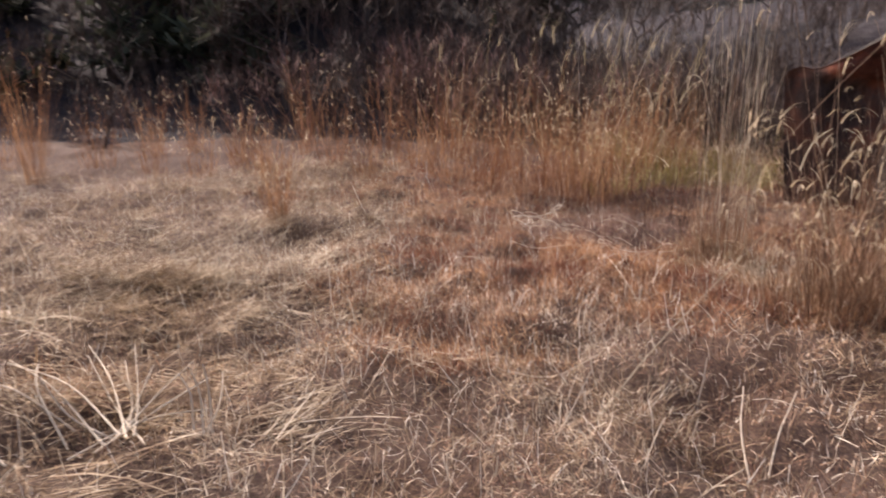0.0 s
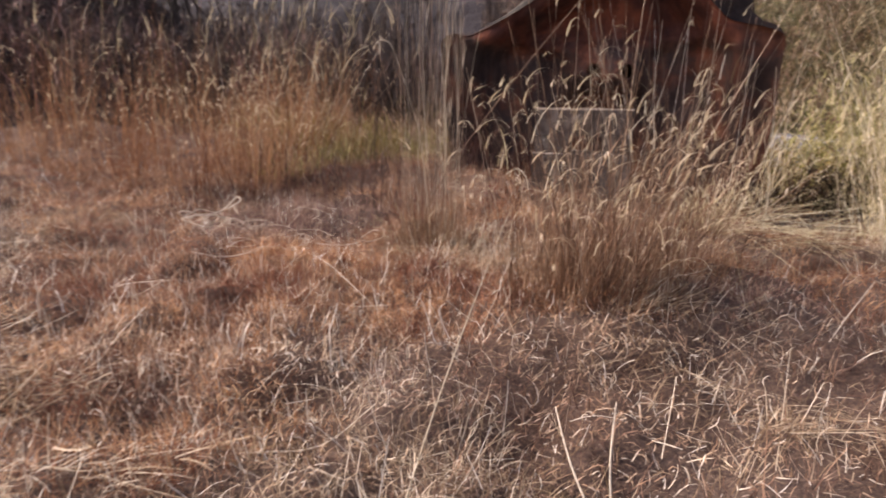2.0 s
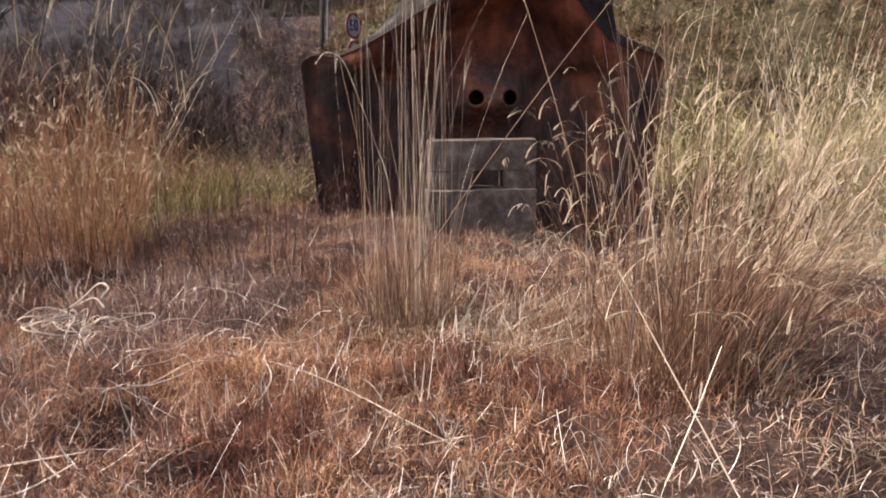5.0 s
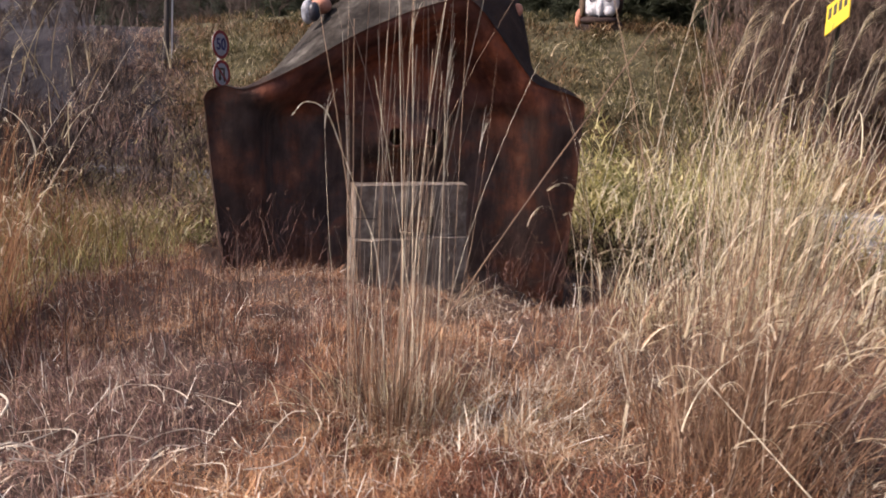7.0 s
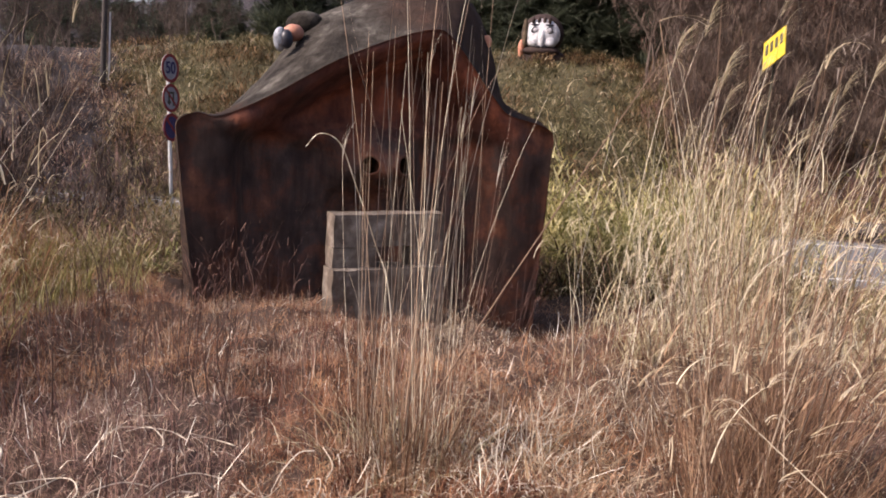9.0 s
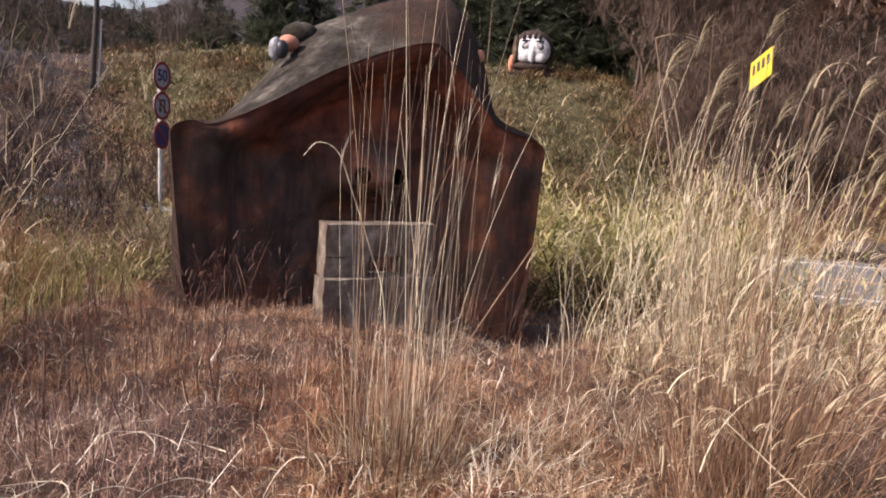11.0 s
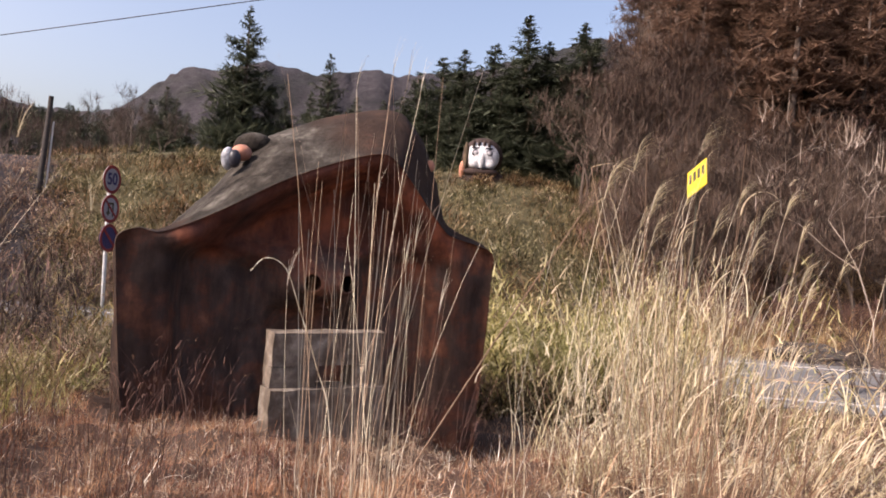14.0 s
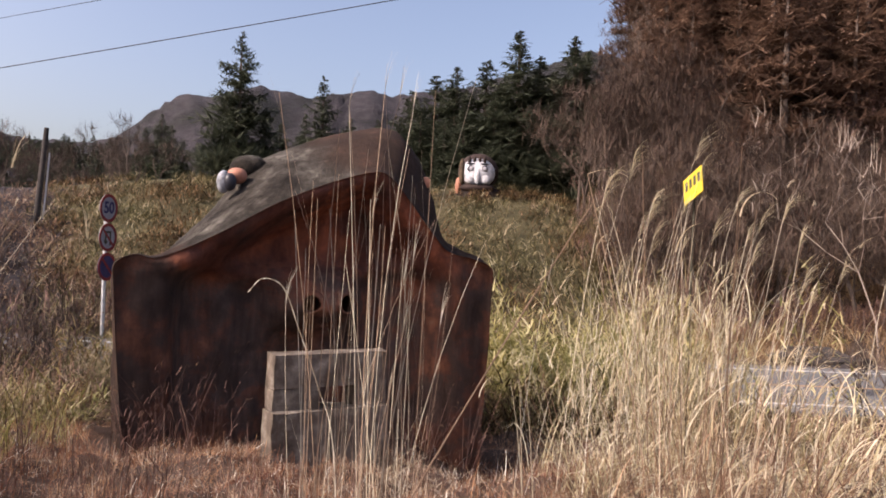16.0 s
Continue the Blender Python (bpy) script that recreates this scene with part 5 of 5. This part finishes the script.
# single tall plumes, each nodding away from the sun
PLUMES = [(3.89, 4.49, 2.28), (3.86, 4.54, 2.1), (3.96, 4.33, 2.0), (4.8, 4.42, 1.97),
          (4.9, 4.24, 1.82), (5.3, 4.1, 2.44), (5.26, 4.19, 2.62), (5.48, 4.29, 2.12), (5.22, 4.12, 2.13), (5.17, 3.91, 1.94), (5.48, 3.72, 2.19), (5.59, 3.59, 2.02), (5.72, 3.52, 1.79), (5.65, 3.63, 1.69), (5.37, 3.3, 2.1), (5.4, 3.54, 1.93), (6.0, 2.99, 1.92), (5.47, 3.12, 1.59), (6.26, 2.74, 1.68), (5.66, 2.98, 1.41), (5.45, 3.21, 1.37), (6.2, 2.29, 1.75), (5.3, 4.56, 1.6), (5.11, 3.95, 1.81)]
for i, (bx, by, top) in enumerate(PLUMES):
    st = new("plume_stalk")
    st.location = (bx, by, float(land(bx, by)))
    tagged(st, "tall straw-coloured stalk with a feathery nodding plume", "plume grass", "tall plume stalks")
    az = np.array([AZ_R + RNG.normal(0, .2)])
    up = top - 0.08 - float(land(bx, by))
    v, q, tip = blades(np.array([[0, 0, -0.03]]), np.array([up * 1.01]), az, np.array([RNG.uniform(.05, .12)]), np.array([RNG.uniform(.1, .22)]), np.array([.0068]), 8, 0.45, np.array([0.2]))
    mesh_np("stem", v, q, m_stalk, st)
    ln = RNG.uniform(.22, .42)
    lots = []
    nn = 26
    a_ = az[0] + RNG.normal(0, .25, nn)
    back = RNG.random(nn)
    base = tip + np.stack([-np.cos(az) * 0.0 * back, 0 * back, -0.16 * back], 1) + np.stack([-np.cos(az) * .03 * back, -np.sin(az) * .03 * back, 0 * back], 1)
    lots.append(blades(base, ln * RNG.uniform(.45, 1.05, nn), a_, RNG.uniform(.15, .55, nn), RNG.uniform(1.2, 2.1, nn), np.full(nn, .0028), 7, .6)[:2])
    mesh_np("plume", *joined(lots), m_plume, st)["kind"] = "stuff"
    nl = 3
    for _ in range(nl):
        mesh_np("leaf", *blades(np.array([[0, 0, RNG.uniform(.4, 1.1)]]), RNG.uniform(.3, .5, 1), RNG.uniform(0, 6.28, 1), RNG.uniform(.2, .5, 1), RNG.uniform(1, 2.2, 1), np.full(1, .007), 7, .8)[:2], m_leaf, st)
# strong arching tuft by the gap beside the sculpture
clump(4.75, 4.75, 26, 0.85, 90, 0.75, 0.14, 0.55, 0.5, 0.2, spray=0.3)

# plume grass rising beyond the clearing
for (cx, cy, ns, tall) in ((2.15, 8.35, 5, 2.25), (2.5, 8.9, 5, 2.3), (1.7, 8.8, 3, 2.2), (3.0, 9.8, 4, 2.3), (1.2, 9.6, 3, 2.2), (0.4, 11.2, 3, 2.3), (2.2, 11, 4, 2.4)):
    clump(cx, cy, ns, tall, 40, 0.6, 0.3, 0.30, 0.1, 0.16, plume=0.8, plume_len=0.36, label="sparse clump of tall plume grass beyond the clearing", group="plume grass", low=.75)

# russet stems in front of the wood edge
for (cx, cy, ns, tall, sp) in ((-1.56, 6.6, 70, 0.85, 0.12), (-5.4, 9.3, 60, 2.1, 0.2), (-4.97, 12.2, 40, 1.2, .3), (-4.5, 12.9, 40, 1.3, .3), (-1.6, 10.4, 70, 1.1, .4), (-0.35, 10.3, 80, 1.2, .45), (0.75, 9.1, 90, 1.1, .45),
                               (1.5, 8.2, 90, 0.95, .45), (2.2, 8.4, 90, 1.1, .5), (1.0, 10.5, 90, 1.4, .5), (2.6, 9.6, 90, 1.4, .5), (3.3, 10.4, 90, 1.6, .5), (-0.9, 12.2, 70, 1.7, .5), (0.3, 12.4, 80, 1.8, .5), (1.9, 12.3, 80, 1.9, .5), (3.4, 12.4, 70, 2.0, .5),
                               (-2.4, 12.8, 60, 1.7, .4), (1.0, 7.6, 80, 0.95, .35), (1.5, 7.4, 100, 1.15, .38), (0.5, 8.1, 70, 0.95, .4), (1.9, 7.7, 60, .7, .3), (-3.2, 11.2, 40, .9, .3), (-7.5, 13, 50, 1.4, .4), (4.6, 12.2, 60, 1.9, .5), (2.9, 8.6, 60, .9, .35), (0.1, 9.0, 60, .9, .4), (1.8, 9.3, 80, 1.2, .5), (0.2, 11.2, 70, 1.4, .5), (-2.3, 9.4, 50, .9, .3), (-3.4, 9.9, 40, .8, .3), (-1.0, 9.3, 50, .8, .3), (-4.3, 10.4, 50, 1.0, .3), (-2.9, 10.6, 50, 1.1, .35), (-5.6, 11.4, 60, 1.2, .4), (-6.6, 10.6, 40, 1.0, .3)):
    clump(cx, cy, int(ns * 1.15), tall, 70, 0.3, sp * .7, 0.06, 0.42, 0.12, m_orange, m_orange, "clump of russet stems with small pale seed heads", 0.0055, "russet stem clumps", None, 0.16, 0.4)

# green and yellow tufts beside the sculpture
for (cx, cy, s_) in ((3.1, 8.6, .9), (2.6, 8.9, .8), (2.0, 7.9, .5), (3.5, 9.2, 1.0), (3.0, 9.5, 1.0), (2.2, 9.6, .9), (4.2, 10.0, 1.1), (2.7, 8.2, .6), (3.6, 8.5, .6), (2.9, 10.3, 1.1), (4.6, 9.3, 1)):
    clump(cx, cy, 0, 0.45 * s_, 210, 0.5 * s_, 0.38, 0, 0, 0, None, m_bamboo_fresh if s_ < 0.75 else m_greengrass, "tuft of green and yellow grass beside the sculpture", group="green tufts", name="green_tuft")


def leaf_bank(name, x, y, tall, label, size=(0.16, 0.34), width=(0.02, 0.045), mat=None, category="bamboo grass"):
    n = len(x)
    base = on_land(x, y)
    base[:, 2] += tall * RNG.random(n) ** 0.7
    v, q, _ = blades(base, RNG.uniform(*size, n), RNG.uniform(0, 6.28, n), RNG.uniform(0.3, 1.6, n), RNG.uniform(0, 1.2, n), RNG.uniform(*width, n), 2, 0.9)
    return tagged(mesh_np(name, v, q, mat or m_bamboo), label, category, kind="stuff")


def in_mounds(mx, my, mr, per):
    """Leaf positions on rounded mounds: plan position and height above the land."""
    n = len(mx) * per
    a, r = RNG.uniform(0, math.tau, n), RNG.random(n) ** 0.5
    R = np.repeat(mr, per)
    x, y = np.repeat(mx, per) + r * R * np.cos(a), np.repeat(my, per) + r * R * np.sin(a)
    return x, y, np.sqrt(np.maximum(1 - r * r, 0.03)) * R * 0.95


# bamboo grass over the bank across the road
nm = 1150
d_ = RNG.uniform(20.9, 40, nm)
b_ = RNG.uniform(-.58, .3, nm)
mx, my = on_plan(d_, d_ * b_)
x, y, top = in_mounds(mx, my, RNG.uniform(0.5, 1.35, nm) * (1 - 0.6 * ss(32, 38, d_)), 52)
leaf_bank("bamboo_grass_bank", x, y, top, "yellow-green bamboo grass covering the bank across the road", (0.2, 0.5), (0.025, 0.06))
# thicket of bamboo grass below the sculpture
nm = 420
d_ = RNG.uniform(9.0, 13.0, nm)
s_ = RNG.uniform(-11, 5.2, nm)
mx, my = on_plan(d_, s_)
k = ~hollow(mx, my)
x, y, top = in_mounds(mx[k], my[k], (0.3 + 0.25 * RNG.random(nm) + 0.55 * np.exp(-((s_ - 2.0) / 2.0) ** 2) + 0.45 * ss(-2, -5, s_))[k], 110)
leaf_bank("bamboo_grass_thicket", x, y, top, "yellow-green bamboo grass between the sculpture and the road", (0.14, 0.32), (0.012, 0.03))
# taller bamboo grass right behind the sculpture
nm = 110
d_, s_ = RNG.uniform(9.6, 12.6, nm), RNG.normal(2.1, 1.0, nm)
mx, my = on_plan(d_, s_)
x, y, top = in_mounds(mx, my, RNG.uniform(0.4, 0.75, nm), 260)
leaf_bank("bamboo_grass_stand", x, y, top * (2.3 + 2.2 * (hash_noise(x, y, 1.2, 47) + .5)), "tall yellow-green bamboo grass stand behind the sculpture", (0.14, 0.34), (0.014, 0.034), m_bamboo_fresh)
# fresh bamboo grass on the slope beside the sculpture
nm = 150
d_, s_ = RNG.uniform(5.8, 10.5, nm), RNG.uniform(-8, -3.0, nm)
mx, my = on_plan(d_, s_)
k = ~hollow(mx, my) & (hash_noise(mx, my, .6, 61) > .02)
x, y, top = in_mounds(mx[k], my[k], RNG.uniform(0.22, 0.5, nm)[k], 100)
k = RNG.random(len(x)) < .45
leaf_bank("bamboo_grass_patch", x[k], y[k], top[k] * 1.2, "patches of yellow-green bamboo grass on the slope", (0.14, 0.34), (0.012, 0.03), m_bamboo_fresh)
leaf_bank("dead_bamboo_patch", x[~k], y[~k], top[~k] * 1.35, "dead brown leaves and stems among the bamboo grass on the slope", (0.14, 0.45), (0.005, 0.018), m_litter, "dry brush")
# brush along the near verge
nm = 190
d_, s_ = RNG.uniform(10.2, 13.2, nm), RNG.uniform(-16, -3.0, nm)
mx, my = on_plan(d_, s_)
x, y, top = in_mounds(mx, my, RNG.uniform(0.5, 0.9, nm), 120)
leaf_bank("verge_brush", x, y, top * 1.9, "green and brown brush along the near verge of the road", (0.14, 0.4), (0.01, 0.028), m_greengrass, "brush")
# dry grass patches through the bank's bamboo grass
nm = 560
d_ = RNG.uniform(20.8, 36, nm)
b_ = RNG.uniform(-.75, .3, nm)
mx, my = on_plan(d_, d_ * b_)
k = hash_noise(mx, my, 0.22, 51) + 0.25 * ss(30, 22, d_) > 0.0
x, y, top = in_mounds(mx[k], my[k], RNG.uniform(0.4, 1.1, nm)[k], 80)
leaf_bank("bank_dry_grass", x, y, top * 1.15, "patches of brown dry grass on the bank", (0.25, 0.6), (0.012, 0.03), m_litter, "dry grass")
# brush between the tall straw and the road
nm = 95
d_, s_ = RNG.uniform(10.8, 13.1, nm), RNG.uniform(-2.6, 5.0, nm)
mx, my = on_plan(d_, s_)
k = ~hollow(mx, my)
x, y, top = in_mounds(mx[k], my[k], RNG.uniform(0.5, 0.8, nm)[k], 130)
leaf_bank("roadside_brush", x, y, top * 1.8, "green and brown brush between the clearing and the road", (0.14, 0.4), (0.01, 0.028), m_greengrass, "brush")
# ochre grass on the far verge
nm = 330
d_ = RNG.uniform(20.8, 29, nm)
mx, my = on_plan(d_, d_ * RNG.uniform(.26, .8, nm))
x, y, top = in_mounds(mx, my, RNG.uniform(0.3, 0.8, nm), 70)
leaf_bank("verge_grass", x, y, top, "ochre dry grass on the far verge of the road", (0.25, 0.6), (0.012, 0.03), m_ochre, "dry grass")
# dry brush below the clearing, to the road
nm = 260
d_ = RNG.uniform(7.0, 13.2, nm)
s_ = np.where(RNG.random(nm) < .75, RNG.uniform(-13, -4.0, nm), RNG.uniform(2.5, 9, nm))
mx, my = on_plan(d_, s_)
x, y, top = in_mounds(mx, my, np.where(s_ < 0, RNG.uniform(0.35, 0.95, nm), RNG.uniform(0.1, 0.2, nm)), 110)
top = top * np.where(np.repeat(s_, 110) < 0, 1.3, 1)
leaf_bank("dry_brush", x, y, top, "low dry brown brush on the slope down to the road", (0.15, 0.5), (0.006, 0.016), m_litter, "dry brush")


# pale dry grass on the slope beyond the clearing
nm = 48
d_, s_ = RNG.uniform(6.5, 12.4, nm), RNG.uniform(-11, -4.2, nm)
mx, my = on_plan(d_, s_)
k = ~hollow(mx, my) & (hash_noise(mx, my, .7, 63) > -.22)
x, y, top = in_mounds(mx[k], my[k], RNG.uniform(0.25, 0.6, nm)[k], 110)
leaf_bank("slope_grass", x, y, top * 1.2, "pale pinkish-brown dry grass on the slope beyond the clearing", (0.2, 0.55), (0.005, 0.012), m_slope, "dry grass")


# ---------------------------------------------------------------- lone things near the path
def stem(name, pts, r, mat, label, category="stem"):
    bm = bmesh.new()
    line = smooth_line(pts, 4)
    last = None
    for i in range(len(line)):
        ax = Vector(line[min(i + 1, len(line) - 1)] - line[max(i - 1, 0)]).normalized()
        a = ax.cross(Vector((0.3, 0.9, 0.2))).normalized()
        c = ax.cross(a)
        rr = r * (1 - .55 * i / len(line))
        ring = [bm.verts.new(Vector(line[i]) + (a * math.cos(k * math.tau / 6) + c * math.sin(k * math.tau / 6)) * rr) for k in range(6)]
        if last:
            for k in range(6):
                bm.faces.new((last[k], last[(k + 1) % 6], ring[(k + 1) % 6], ring[k]))
        last = ring
    me = bpy.data.meshes.new(name)
    bm.to_mesh(me)
    bm.free()
    me.materials.append(mat)
    return tagged(new(name, me), label, category)


def gz(x, y, h=0.0):
    return (x, y, float(land(x, y)) + h)


STICK = "long pale dry reed leaning over the litter"
stem("leaning_reed", [gz(1.98, 5.16), (2.06, 4.92, 0.46), (2.42, 4.60, 1.14), (2.82, 4.31, 1.74)], 0.005, m_tuft, STICK)
stem("leaning_reed", [gz(0.66, 2.70, .02), (1.0, 3.02, 0.2), (1.6, 3.59, 0.45), (1.9, 3.87, 0.57)], 0.0035, m_stalk, STICK)
for (ax_, ay_, bx_, by_, h_) in ((-1.18, 2.38, -1.77, 3.30, .12), (-1.45, 2.45, -1.79, 2.9, .10), (-1.25, 2.42, -1.30, 2.95, .13), (-1.5, 2.6, -1.95, 2.75, .05), (-0.93, 2.49, -0.98, 2.55, .26), (-0.90, 2.5, -0.93, 2.56, .28), (-1.2, 2.4, -1.5, 3.1, .1), (-1.1, 2.35, -1.62, 3.0, .16), (-1.22, 2.42, -1.98, 2.98, .1), (-1.16, 2.4, -1.42, 3.05, .2), (-1.3, 2.36, -0.98, 2.75, .14), (-1.24, 2.45, -1.1, 2.9, .2), (-1.4, 2.35, -0.95, 2.62, .05), (-1.28, 2.4, -2.05, 3.1, .06), (-0.92, 2.5, -0.9, 2.7, .2),
                                 (-0.98, 2.52, -1.05, 2.6, .2), (-1.6, 2.3, -2.1, 2.55, .06), (-1.3, 2.5, -1.62, 2.62, .16), (1.2, 5.67, 1.235, 4.11, .03), (0.06, 5.37, 0.36, 4.96, .05), (0.04, 5.09, 0.29, 4.86, .05), (0.93, 4.85, 1.09, 4.99, .12), (1.05, 4.4, 1.3, 4.1, .05), (2.6, 2.6, 3.6, 2.9, .06), (-0.3, 4.9, -0.2, 5.0, .18), (0.3, 3.2, 0.75, 3.1, .05), (1.2, 2.4, 1.3, 2.75, .16), (1.28, 2.42, 1.45, 2.6, .14), (0.55, 5.4, 0.95, 5.35, .04)):
    m_ = ((ax_ + bx_) / 2 + PR.uniform(-.04, .04), (ay_ + by_) / 2 + PR.uniform(-.04, .04))
    up_ = .045 if ax_ < -.8 else 0                 # the fan of thick stems lies on top of the straw
    stem("fallen_stem", [gz(ax_, ay_, 0.02 + up_), gz(*m_, h_ * .55 + .02 + up_), gz(bx_, by_, h_ + .01 + up_)], 0.0046 if up_ else 0.0042, m_pale, "bleached broken stem lying among the litter")
# bleached curling stems over the dark patch of grass
for k in range(26):
    cx, cy, a0, r = PR.uniform(.85, 1.75), PR.uniform(5.35, 6.3), PR.uniform(0, 6.28), PR.uniform(.08, .2)
    stem("coiled_stem", [gz(cx + r * math.cos(a0 + t) * 1.3, cy + r * math.sin(a0 + t), .03 + PR.uniform(0, .05)) for t in np.arange(0, PR.uniform(1.4, 3.2), .6)], 0.0034, m_pale, "bleached curling stem lying on dark grass")
# bleached coil of bindweed
for k in range(8):
    lift_, cx, cy, r = PR.uniform(.2, .6), 0.9 + PR.uniform(-.17, .17), 6.26 + PR.uniform(-.12, .12), PR.uniform(.09, .19)
    a0 = PR.uniform(0, 6.28)
    stem("coiled_stem", [gz(cx + r * math.cos(a0 + t), cy + r * .8 * math.sin(a0 + t), .03 + lift_ * r * (1 + math.sin(a0 + t + k))) for t in np.arange(0, PR.uniform(2.2, 5.4), .7)], 0.0052, m_pale, "bleached curling stem in a tangle on the litter")
for k in range(9):
    a0, r = PR.uniform(0, 6.28), PR.uniform(.2, .4)
    stem("coiled_stem", [gz(.9 + .05 * math.cos(a0), 6.26, .04), gz(.9 + .6 * r * math.cos(a0), 6.26 + .6 * r * math.sin(a0), .1), gz(.9 + r * math.cos(a0 + .3), 6.26 + r * math.sin(a0 + .3), .02)], 0.004, m_pale, "bleached curling stem in a tangle on the litter")
# dark weed stalks among the russet grass and before the sculpture
for i in range(40):
    a_, r_ = PR.uniform(0, 6.28), 1.6 * PR.random() ** .5
    wx, wy = 2.5 + r_ * math.cos(a_) * .7, 7.3 + r_ * math.sin(a_) * .8
    top = float(land(wx, wy)) + PR.uniform(.25, .7)
    stem("weed_stalk", [gz(wx, wy), (wx + PR.uniform(-.06, .06), wy + PR.uniform(-.06, .06), top * .6), (wx + PR.uniform(-.12, .12), wy + PR.uniform(-.12, .12), top)], 0.004, m_dark_stem, "thin dark dead weed stalk among russet grass")
n = 620
x, y = scatter(n, 2.2, 7.0, 1.7, 0.6)
k = ~hollow(x, y)
x, y = x[k], y[k]
n = len(x)
v, q, _ = blades(on_land(x, y), RNG.gamma(4, 0.05, n) + 0.08, RNG.uniform(0, 6.28, n), RNG.uniform(0, .3, n), RNG.normal(0, .25, n), RNG.uniform(.003, .0055, n), 3, .5)
tagged(mesh_np("low_weeds", v, q, m_redtwig), "short upright reddish-brown weeds among the russet grass", "weeds", kind="stuff")
for (u_, v_, s_) in ((.45, -.2, 1.05), (.75, -.15, .8), (.3, -.15, .7), (.15, -.2, .6), (.6, -.2, .9), (.2, -.15, .8), (2.5, -.4, .8), (2.9, -.5, .9), (2.7, -.3, .7), (2.2, -.7, .7)):
    p_ = place(u_, v_, 0)
    clump(p_.x, p_.y, 9, s_, 60, 0.11, 0.12, 0.06, 0.45, 0.06, m_redtwig, m_redtwig, "dead weed with feathery brown sprays before the sculpture", 0.0055, "dead weeds", m_brownstem, 0.35, name="dead_weed")
